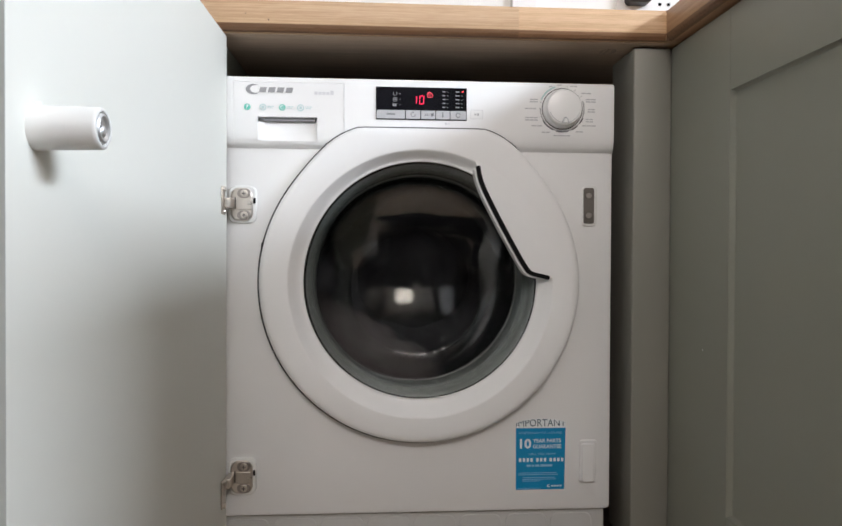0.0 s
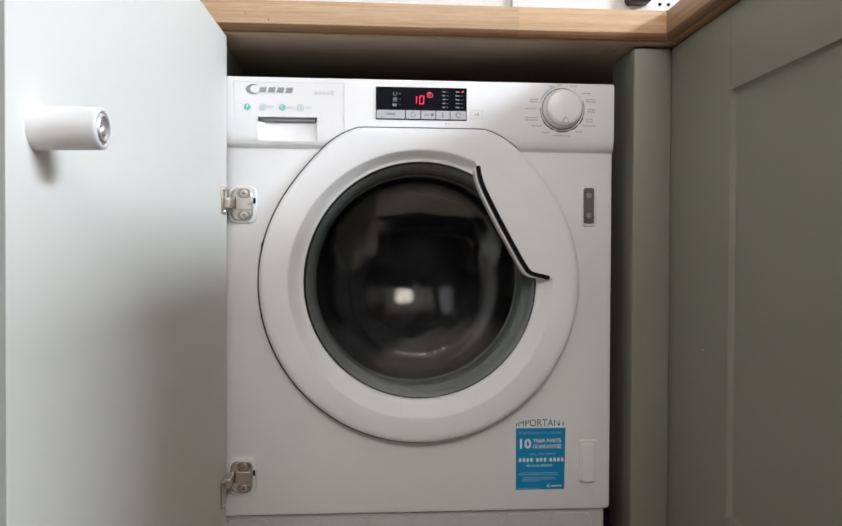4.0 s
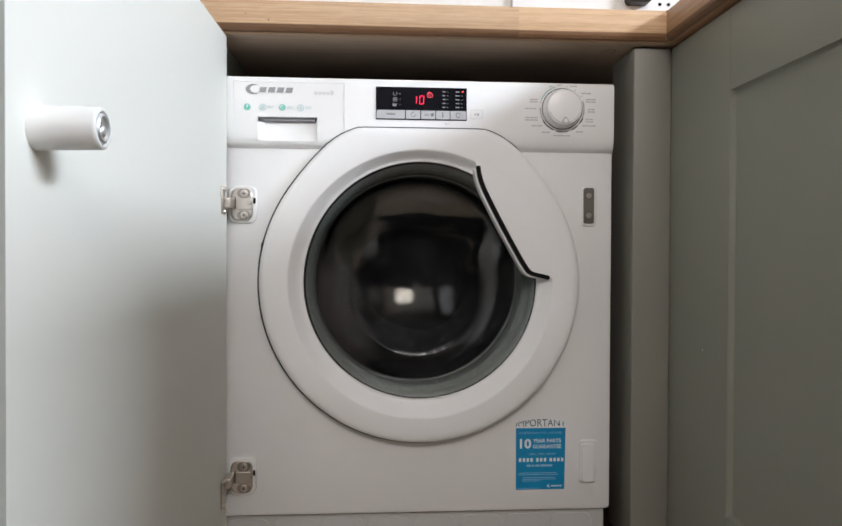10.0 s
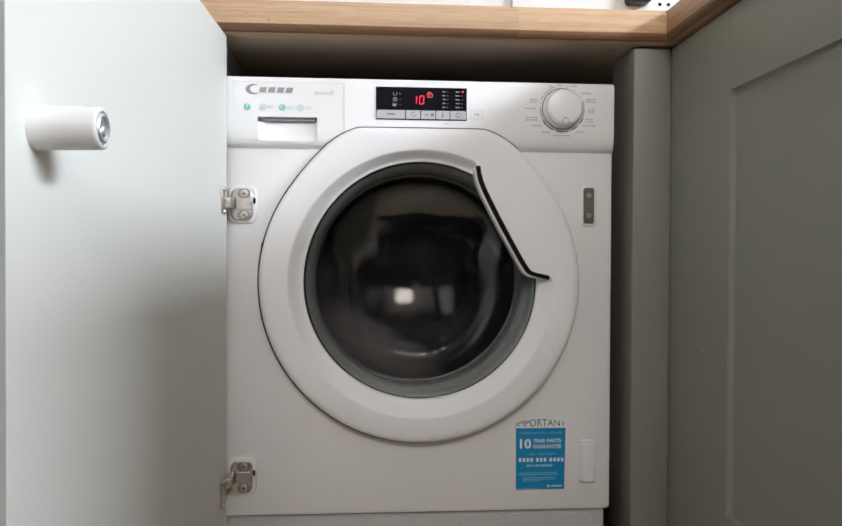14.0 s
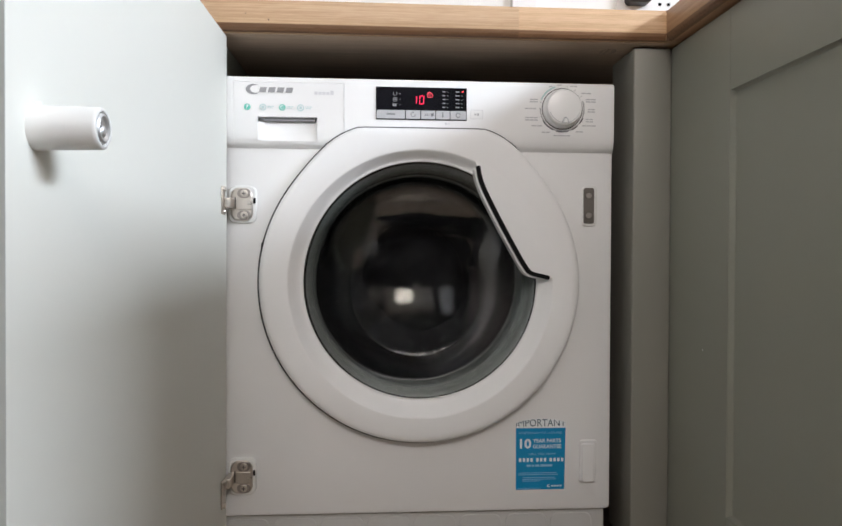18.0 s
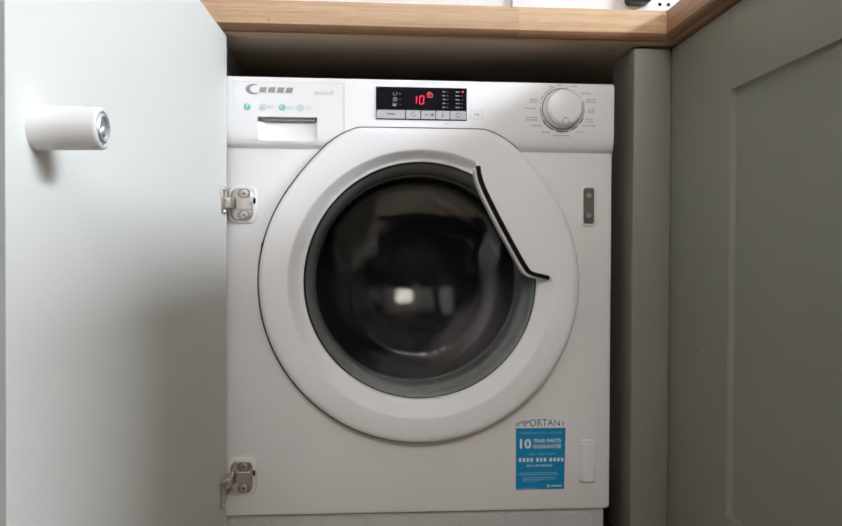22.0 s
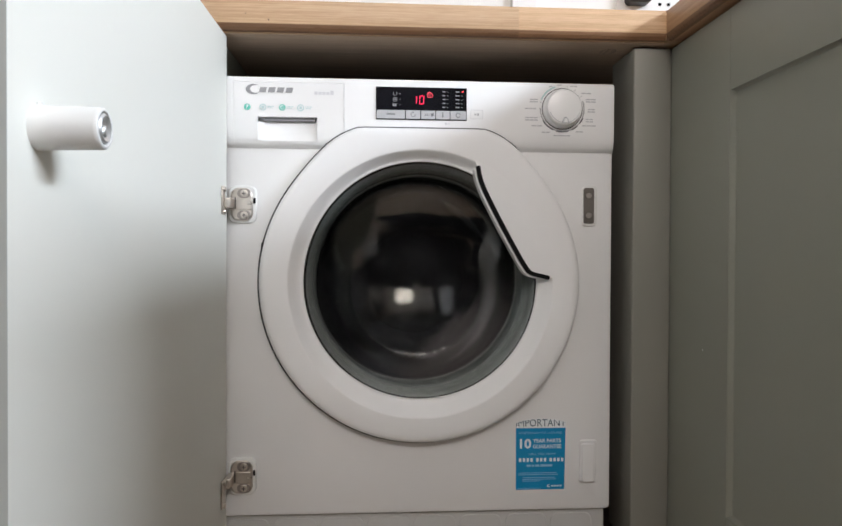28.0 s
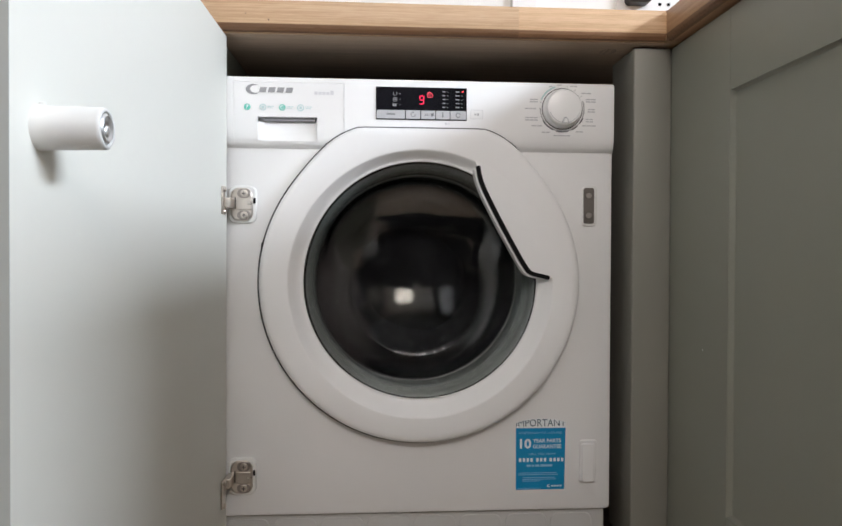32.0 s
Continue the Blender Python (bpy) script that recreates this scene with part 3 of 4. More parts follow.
def display(f):
    y = YF - 0.0012
    base = part("display_panel", slab(-0.0692, 0.0676, 0.7538, 0.8028, y, -0.006, 0.0008, 0.0004), BLACK, f, "black glossy display with red digits")
    for x0, x1 in ((-0.0683, -0.0256), (-0.0245, -0.0025), (-0.0014, 0.0199), (0.0209, 0.0418), (0.0428, 0.0665)):
        part("button", slab(x0, x1, 0.7551, 0.7680, y - 0.0009, y + 0.001, 0.0006, 0.0005), BTN, base, "silver-grey key")
    yk = y - 0.00105
    lettering("lettering", "Options", -0.0535, -0.0402, 0.7596, 0.0042, yk, KEYINK, base, "", 0.03)
    part("timer_icon", ribbon(arc(-0.0135, 0.7616, 0.0033, 60, 370), 0.00045, yk, yk + 0.0002), KEYINK, base)
    part("mode_icon", bars([(0.0035, 0.0105, 0.7603, 0.7612), (0.0035, 0.0105, 0.7622, 0.763), (0.0118, 0.0122, 0.759, 0.7645), (0.0135, 0.0175, 0.7595, 0.764)], yk, yk + 0.0002), KEYINK, base)
    part("thermometer_icon", bars([(0.0303, 0.0323, 0.7584, 0.7606), (0.0308, 0.0318, 0.7606, 0.7658)], yk, yk + 0.0002), INK, base)
    bm = bmesh.new()
    ribbon(arc(0.0546, 0.7616, 0.0032, 0, 330), 0.0005, yk, yk + 0.0002, bm)
    part("spin_icon", bm, KEYINK, base)
    # printed symbols on the glass
    yi = y - 0.00025
    for i, z in enumerate((0.7925, 0.7840, 0.7758)):
        bm = bmesh.new()
        if i == 0:
            ribbon(arc(-0.0405, z, 0.0026, -170, 20), 0.00028, yi, yi + 0.0002, bm)
            bars([(-0.0436, -0.0429, z - 0.001, z + 0.003), (-0.0385, -0.0376, z, z + 0.003)], yi, yi + 0.0002, bm)
        elif i == 1:
            ribbon(arc(-0.0405, z, 0.003, 0, 350), 0.00028, yi, yi + 0.0002, bm)
            bars([(-0.0432, -0.0378, z - 0.0003, z + 0.0003), (-0.0408, -0.0402, z - 0.0027, z + 0.0027)], yi, yi + 0.0002, bm)
        else:
            bars([(-0.044, -0.0422, z - 0.002, z + 0.0022), (-0.0416, -0.0386, z - 0.002, z + 0.0012), (-0.0382, -0.0372, z + 0.001, z + 0.0024)], yi, yi + 0.0002, bm)
        bars([(-0.0342, -0.0322, z - 0.0002, z + 0.0004)], yi, yi + 0.0002, bm)
        part("stage_icon", bm, ICON, base)
    for k in range(5):
        z = 0.7968 - k * 0.0058
        part("temperature_mark", bars([(0.0308, 0.0328, z - 0.0008, z + 0.0008), (0.0333, 0.0350, z - 0.0008, z + 0.0008), (0.0372, 0.0390, z - 0.0003, z + 0.0003)], yi, yi + 0.0002), ICON, base)
        part("spin_speed_mark", bars([(0.0507, 0.0530, z - 0.0008, z + 0.0008), (0.0536, 0.0564, z - 0.0008, z + 0.0008)] + ([(0.0592, 0.0612, z - 0.0003, z + 0.0003)] if k else []), yi, yi + 0.0002), ICON, base)
    part("lit_lamp", slab(0.0602, 0.0628, 0.7963, 0.7985, y - 0.0004, y + 0.001, 0.001, 0.0003), LED, base, "lit red lamp")
    # padlock symbol
    bm = bmesh.new()
    ribbon(arc(0.0112, 0.7938, 0.0023, 10, 190, 12), 0.00022, y - 0.0004, y, bm)
    bars([(0.0082, 0.0158, 0.7880, 0.7884), (0.0082, 0.0086, 0.7884, 0.7932), (0.0154, 0.0158, 0.7884, 0.7932), (0.0082, 0.0158, 0.7932, 0.7936), (0.0117, 0.0122, 0.7897, 0.7919)], y - 0.0004, y, bm)
    part("padlock_icon", bm, LOCKLED, base, "lit red padlock symbol")
    # figure segments: upright bars and level bars, all the same rigid sliver
    L, W = 0.0052, 0.00056

    def seg(x, z, level, key):
        pts = [(-L / 2, 0), (-L / 2 + W, -W), (L / 2 - W, -W), (L / 2, 0), (L / 2 - W, W), (-L / 2 + W, W)]
        bm = outline_plate(pts, -0.0003, 0.0004, 0.0001)
        ob = part("digit_segment", bm, SEG, base, "glowing red segment", pose(x, y - 0.0002, z, 0, 0 if level else -87, 0))
        SEGMENTS[key] = (ob, x, y - 0.0002, z)

    x, zc, h = -0.0006, 0.7838, 0.0060
    sl = 0.0004
    seg(x + sl, zc + h, True, "a")
    seg(x - sl, zc - h, True, "d")
    seg(x + 0.0030 + sl / 2, zc + h / 2, False, "b")
    seg(x + 0.0030 - sl / 2, zc - h / 2, False, "c")
    seg(x - 0.0030 + sl / 2, zc + h / 2, False, "f")
    seg(x - 0.0030 - sl / 2, zc - h / 2, False, "e")
    seg(x - 0.0078 + sl / 2, zc + h / 2, False, "one_up")
    seg(x - 0.0078 - sl / 2, zc - h / 2, False, "one_down")
    # start key
    k = part("start_key", slab(0.0738, 0.0922, 0.7572, 0.7702, YF - 0.0005, YF + 0.002, 0.001, 0.0002), PLASTIC, f)
    yy = YF - 0.0009
    part("key_outline", ribbon(rrect(0.0738, 0.0922, 0.7572, 0.7702, 0.001) + [(0.0912, 0.7572)], 0.00018, YF - 0.0007, YF), PALE, k)
    bm = bmesh.new()
    bm.faces.new([bm.verts.new(p) for p in ((0.0795, yy, 0.7616), (0.0825, yy, 0.7637), (0.0795, yy, 0.7658))])
    bars([(0.0836, 0.0842, 0.7616, 0.7658), (0.0848, 0.0860, 0.7616, 0.7658)], yy, yy + 0.0002, bm)
    part("start_pause_icon", bm, PRINT, k)


def printed_fascia(f, dr):
    y = YF - 0.00105
    logo_shapes(dr, -0.2622, 0.7885, 0.00102, y, PRINT)
    part("range_mark", bars([(-0.1605 + i * 0.0059, -0.1605 + i * 0.0059 + 0.0046, 0.7888, 0.7888 + h) for i, h in enumerate((0.0045, 0.004, 0.004, 0.004, 0.0062))], y, y + 0.0002), FAINT, dr, "pale printed range mark")
    for x, m in ((-0.2590, TEAL), (-0.2362, PALETEAL), (-0.2078, TEAL), (-0.1808, PALETEAL)):
        bm = bmesh.new()
        if m is TEAL:
            loft(bm, [[(px, y, pz) for px, pz in arc(x, 0.7688, 0.0048, 0, 345, 23)]] + [[(px, y + 0.0003, pz) for px, pz in arc(x, 0.7688, 0.0049, 0, 345, 23)]], True, False)
        else:
            ribbon(arc(x, 0.7688, 0.0044, 0, 355), 0.0006, y, y + 0.0002, bm)
            bars([(x - 0.0018, x + 0.0018, 0.767, 0.7706)], y, y + 0.0002, bm)
        part("feature_icon", bm, m, dr, "round printed feature symbol")
    lettering("figure_mark", "7", -0.2610, -0.2570, 0.7660, 0.0058, y - 0.0003, STWHITE, dr, "", 0.03)
    part("drop_mark", ribbon(arc(-0.2078, 0.7688, 0.0024, 40, 340), 0.0005, y - 0.0003, y), STWHITE, dr)
    for x in (-0.2300, -0.2015, -0.1742):
        part("caption_bar", bars([(x, x + 0.010, 0.7697, 0.7704), (x, x + 0.0085, 0.7676, 0.7683)], y, y + 0.0002), PALETEAL, dr, "unreadable printed caption")
    part("key_lock_mark", bars([(0.0350, 0.0375, 0.7478, 0.7498), (0.0385, 0.0425, 0.7482, 0.7487), (0.0385, 0.0415, 0.7492, 0.7496)], y, y + 0.0002), PALE, f, "small pale printed symbol")
    # programme dial
    cx, cz, yk = 0.2144, 0.7746, YF
    dial = part("programme_dial", lathe([(0.0302, yk + 0.001), (0.0300, yk - 0.003), (0.0293, yk - 0.0055), (0.0282, yk - 0.0064), (0.0278, yk - 0.0062), (0.0274, yk - 0.0085),
                                         (0.0267, yk - 0.0130), (0.0258, yk - 0.0148), (0.0225, yk - 0.0157), (0.0, yk - 0.0160)], 64, "y", cx, cz, cap1=True), GLOSSY, f, "white round programme dial", None, True, 45)
    px = cx + 0.0012
    notch = part("pointer", outline_plate([(px - 0.0062, cz - 0.0240), (px + 0.0062, cz - 0.0240), (px + 0.0030, cz - 0.0165), (px + 0.0010, cz - 0.0148), (px - 0.0010, cz - 0.0148), (px - 0.0030, cz - 0.0165)],
                                          yk - 0.0164, yk - 0.013, 0.0005), BTN, dial, "grey pointer notch")
    part("pointer_ridge", outline_plate([(px - 0.0038, cz - 0.0238), (px + 0.0038, cz - 0.0238), (px + 0.0016, cz - 0.0172), (px - 0.0016, cz - 0.0172)], yk - 0.0174, yk - 0.014, 0.0006), GLOSSY, notch)
    part("grip_groove", ribbon(arc(cx, cz, 0.0236, 200, 340, 30), 0.0005, yk - 0.0160, yk - 0.014), BTN, dial)
    # thin dark ring draws the shade where the dial meets the panel
    part("shadow_ring", ribbon(arc(cx, cz, 0.0311, 0, 360, 72), 0.0005, YF - 0.0004, YF), SLOT, f, "thin dark ring for the shade round the dial")
    part("scale_ring", ribbon(arc(cx, cz, 0.0338, -182, 22, 60), 0.0006, YF - 0.0004, YF), PRINT, f)
    for a0, a1 in ((-150, -112), (-106, -74), (-66, -48), (-40, -22)):
        part("scale_arc", ribbon(arc(cx, cz, 0.0347, a0, a1, 12), 0.0009, YF - 0.0005, YF), KEYINK, f)
    part("eco_scale_arc", ribbon(arc(cx, cz, 0.0350, 108, 158, 24), 0.0010, YF - 0.0004, YF), PALETEAL, f, "pale teal printed arc")
    for a in (78, 56, 34, 12, -9, -30, -46, -68, -92, -116, -140, -160, 180, 164):
        c, s = math.cos(radians(a)), math.sin(radians(a))
        ribbon([(cx + c * 0.0335, cz + s * 0.0335), (cx + c * 0.0362, cz + s * 0.0362)], 0.0006, YF - 0.0004, YF, bm := bmesh.new())
        part("scale_tick", bm, PRINT, f)
    for a, w, lines in ((112, 0.006, 1), (96, 0.007, 1), (72, 0.011, 1), (42, 0.016, 1), (22, 0.016, 2), (0, 0.012, 2), (-22, 0.012, 2), (-38, 0.022, 1), (-58, 0.012, 1), (-90, 0.026, 1),
                        (-118, 0.013, 1), (-140, 0.017, 1), (-160, 0.020, 2), (180, 0.018, 1), (160, 0.013, 2)):
        c, s = math.cos(radians(a)), math.sin(radians(a))
        px, pz = cx + c * 0.0395, cz + s * (0.0365 if s > 0.6 else 0.0405)
        x0 = px if c > 0.25 else px - w if c < -0.25 else px - w / 2
        word = bmesh.new()
        for k in range(lines):
            z = pz - k * 0.0036
            n = max(1, round(w / 0.007))
            bars([(x0 + j * w / n, x0 + (j + 0.88) * w / n, z - 0.0009, z + 0.0008) for j in range(n)], YF - 0.0003, YF, word)
        part("programme_caption", word, PALE, f, "unreadable printed programme name")


def swell(r, a):
    """The glass opening reaches higher at the top, the sloping inner ring is wider below."""
    def clamp(v):
        return min(max(v, 0.0), 1.0)
    up = 0.0058 * max(math.sin(a), 0) ** 2 * clamp((r - 0.160) / 0.0148) * clamp((0.1965 - r) / 0.0165)
    return r + up + 0.0045 * max(-math.sin(a), 0) ** 2 * clamp((r - 0.1825) / 0.0115)


def porthole():
    n = 144

    def rim(a):
        """Outer radius: round, with a flattened top and shoulders beside it."""
        d = math.degrees(a) % 360
        r = 0.2408
        off = abs((d - 90 + 180) % 360 - 180)
        r += 0.0099 * math.exp(-((off - 28) / 14) ** 2)
        top = 0.2309 / max(math.sin(a), 0.2)
        return min(r, top) if off < 60 else r

    prof = [(1.0, 0.0, -0.004), (1.0, 0.0, -0.0175), (1.0, -0.0010, -0.0215), (1.0, -0.0032, -0.0245), (1.0, -0.0070, -0.0263), (1.0, -0.0130, -0.0271), (1.0, -0.025, -0.0274)]
    fixed = [(0.1996, -0.0275), (0.1984, -0.0273), (0.1974, -0.0268), (0.1960, -0.0256), (0.1890, -0.0188), (0.1825, -0.0128), (0.1790, -0.0106), (0.1778, -0.0101), (0.1772, -0.0096), (0.1768, -0.0088)]
    loops = []
    for k, dr, y in prof:
        loops.append([((rim(2 * math.pi * i / n) * k + dr) * math.cos(2 * math.pi * i / n), y, CZ + (rim(2 * math.pi * i / n) * k + dr) * math.sin(2 * math.pi * i / n)) for i in range(n)])
    for r, y in fixed:
        ring = [(swell(r, 2 * math.pi * i / n), 2 * math.pi * i / n) for i in range(n)]
        loops.append([(q * math.cos(a), y, CZ + q * math.sin(a)) for q, a in ring])
    door = part("porthole_door", loft(bmesh.new(), loops, False, False), PLASTIC, MACHINE, "white round porthole door ring", None, True, 50)
    # dark band for the shade in the gap between door, fascia and body
    gap = []
    for i in range(n):
        a = 2 * math.pi * i / n
        c, sn = math.cos(a), math.sin(a)
        up = CZ + rim(a) * sn > 0.7105
        w, yb = (0.0026, YF - 0.0006) if up else (0.0045 - 0.0008 * c - 0.0008 * sn, -0.0006)
        gap.append((rim(a), w, yb, c, sn))
    bm = bmesh.new()
    loft(bm, [[((q + d) * c, y, CZ + (q + d) * sn) for q, d, y, c, sn in [(q, w + 0.0004, yb + 0.003, c, sn) for q, w, yb, c, sn in gap]],
              [((q + w) * c, yb, CZ + (q + w) * sn) for q, w, yb, c, sn in gap], [((q - 0.012) * c, yb, CZ + (q - 0.012) * sn) for q, w, yb, c, sn in gap]], False, False)
    part("door_gap_shade", bm, SLOT, MACHINE, "dark band for the shaded gap round the porthole door", None, True, 50)
    # grip plate, and a raised black strip for the shaded gap beside it
    def nearer(pts):
        return [(-0.0675 + (x + 0.0675) * 1.0079, 0.5526 + (z - 0.5526) * 1.0079) for x, z in pts]

    edge = smooth_path([(0.0772, 0.6925), (0.0810, 0.6830), (0.0850, 0.6660), (0.0940, 0.6430), (0.1268, 0.5810), (0.1560, 0.5300), (0.1640, 0.5235), (0.1740, 0.5215), (0.1986, 0.5160)], 2)
    outer = [p for p in arc(0.0, CZ, 0.1990, 2.0, 67.0, 40)]
    edge, outer = nearer(edge), nearer(outer)
    plate = edge + outer
    part("grip_plate", outline_plate(plate[::-1], -0.02755, -0.0110, 0.0002), PLASTIC, door)
    part("emboss", ribbon(nearer(arc(0.1155, 0.6490, 0.0075, 20, 340)), 0.0005, -0.02775, -0.0274), PLASTIC, door, "faint embossed round mark")
    gap = smooth_path([(0.0822, 0.6835), (0.0850, 0.6655), (0.0940, 0.6430), (0.1268, 0.5810), (0.1560, 0.5300), (0.1640, 0.5235), (0.1740, 0.5215), (0.1905, 0.5175)], 2)
    part("grip_gap_shade", ribbon(nearer(gap), 0.0031, -0.0284, -0.0120), DARKRUB, door, "black strip for the shaded hand-grip slot")
    lip = [(x - 0.0046, z - 0.0028) for x, z in smooth_path([(0.0822, 0.6835), (0.0850, 0.6655), (0.0940, 0.6430), (0.1268, 0.5810), (0.1560, 0.5300), (0.1640, 0.5235), (0.1740, 0.5215), (0.1870, 0.5180)], 2)]
    part("grip_lip", ribbon(nearer(lip), 0.0015, -0.0250, -0.0060), CAPWHITE, door)
    for z in (0.5575, 0.4650):
        part("hinge_slot", box(-0.2381, -0.2352, -0.0160, -0.0040, z - 0.011, z + 0.011, 0.001), DARKRUB, door, "dark door hinge slot")
    # glass bowl with a real wall
    face = [(0.1766, -0.0085), (0.1715, -0.0040), (0.1680, 0.0050), (0.1650, 0.0160), (0.1615, 0.0280), (0.1580, 0.0400), (0.1535, 0.0510), (0.1480, 0.0620), (0.1400, 0.0735), (0.1295, 0.0838),
            (0.1146, 0.0939), (0.1116, 0.0969), (0.1097, 0.0987), (0.1093, 0.0990), (0.1090, 0.09912), (0.1080, 0.0993), (0.0850, 0.1033), (0.0600, 0.1066), (0.0300, 0.1093), (0.0, 0.1102)]
    # the upper side of the bowl is evenly domed, with no crease
    gentle = [(0.1766, -0.0085), (0.1715, -0.0040), (0.1685, 0.0060), (0.1665, 0.0200), (0.1650, 0.0350), (0.1635, 0.0490), (0.1618, 0.0630)]
    gentle += [(r, 0.1102 - 1.36 * r * r) for r in (0.1575, 0.1480, 0.1340, 0.1230, 0.1190, 0.1160, 0.1136, 0.1110, 0.1060, 0.0850, 0.0600, 0.0300, 0.0)]
    loops = []
    for low, up, lift in [(a, b, 0.0) for a, b in zip(face, gentle)] + [(a, b, 0.0055) for a, b in zip(face[::-1], gentle[::-1])] + [(face[0], gentle[0], 0.0)]:
        ring = []
        for i in range(96):
            a = 2 * math.pi * i / 96
            w = min(max((math.sin(a) - 0.10) / 0.45, 0), 1)
            w = w * w * (3 - 2 * w)
            r, h = max(low[0] + (up[0] - low[0]) * w - lift * 0.05, 1e-5), low[1] + (up[1] - low[1]) * w + lift
            q = swell(r, a)
            ring.append((q * math.cos(a), h, CZ + q * math.sin(a)))
        loops.append(ring)
    bowl = loft(bmesh.new(), loops, False, False)
    bmesh.ops.remove_doubles(bowl, verts=bowl.verts[:], dist=0.0001)
    for v in bowl.verts:                       # the bottom sits a little low and leans back
        k = min(max(v.co.y / 0.10, 0), 1) ** 1.5
        v.co.y += 0.085 * (v.co.z - CZ) * k
        v.co.z -= (0.016 - 0.020 * min(max((v.co.z - CZ) / 0.10, 0), 1)) * k
    g = part("glass_bowl", bowl, GLASS, door, "clear glass bowl", None, True, 75)
    g.visible_shadow = False
    part("glass_clamp_ring", lathe([(0.1790, -0.0060), (0.1766, -0.0020), (0.1748, 0.0020), (0.1722, 0.0100), (0.1726, 0.0125), (0.1700, 0.0190), (0.1678, 0.0280), (0.1690, 0.0292), (0.1790, 0.0250)], 96, "y", 0, CZ, shape=swell), RUBBER, door, "grey glass clamp ring", None, True, 50)
    part("trim_ring", lathe([(0.1779, -0.0090), (0.1776, -0.0112), (0.1771, -0.0116), (0.1766, -0.0112), (0.1763, -0.0085)], 96, "y", 0, CZ, shape=swell), GLOSSY, door, "thin white ring round the glass", None, True, 60)
    # door seal behind it and the drum's mouth
    part("door_seal", lathe([(0.1860, 0.0300), (0.1760, 0.0310), (0.1690, 0.0330), (0.1680, 0.0350), (0.1665, 0.0360), (0.1648, 0.0430), (0.1655, 0.0460), (0.1646, 0.0550), (0.1656, 0.0660), (0.1652, 0.0760), (0.1668, 0.0810), (0.1656, 0.0900), (0.1672, 0.0965), (0.1720, 0.1000), (0.1860, 0.1020)], 96, "y", 0, CZ, shape=swell), SEALM, MACHINE, "folded grey rubber door seal, darkened for the light falloff inside", None, True, 50)
    drum = part("drum", drum_mesh(), DRUMM, MACHINE, "steel drum", pose(0, 0, CZ))
    for i in range(3):
        part("lifter", lifter_mesh(i), RUBBER, drum)
    return drum


def drum_mesh():
    bm = lathe([(0.166, 0.108), (0.172, 0.1035), (0.200, 0.105), (0.232, 0.110), (0.240, 0.118), (0.240, 0.345), (0.225, 0.360), (0.120, 0.352), (0.0, 0.350)], 72, "y", 0, 0)
    return bm


def lifter_mesh(i):
    bm = bmesh.new()
    a = 2 * math.pi * i / 3 + 0.5
    secs = []
    for y, k in ((0.115, 0.3), (0.14, 1.0), (0.30, 1.0), (0.33, 0.3)):
        sec = []
        for t, h in ((-0.045, 0.238), (-0.024, 0.238 - 0.030 * k), (0.0, 0.238 - 0.050 * k), (0.024, 0.238 - 0.030 * k), (0.045, 0.238)):
            sec.append((h * math.cos(a + t / 0.2), y, h * math.sin(a + t / 0.2)))
        secs.append(sec)
    return loft(bm, secs)


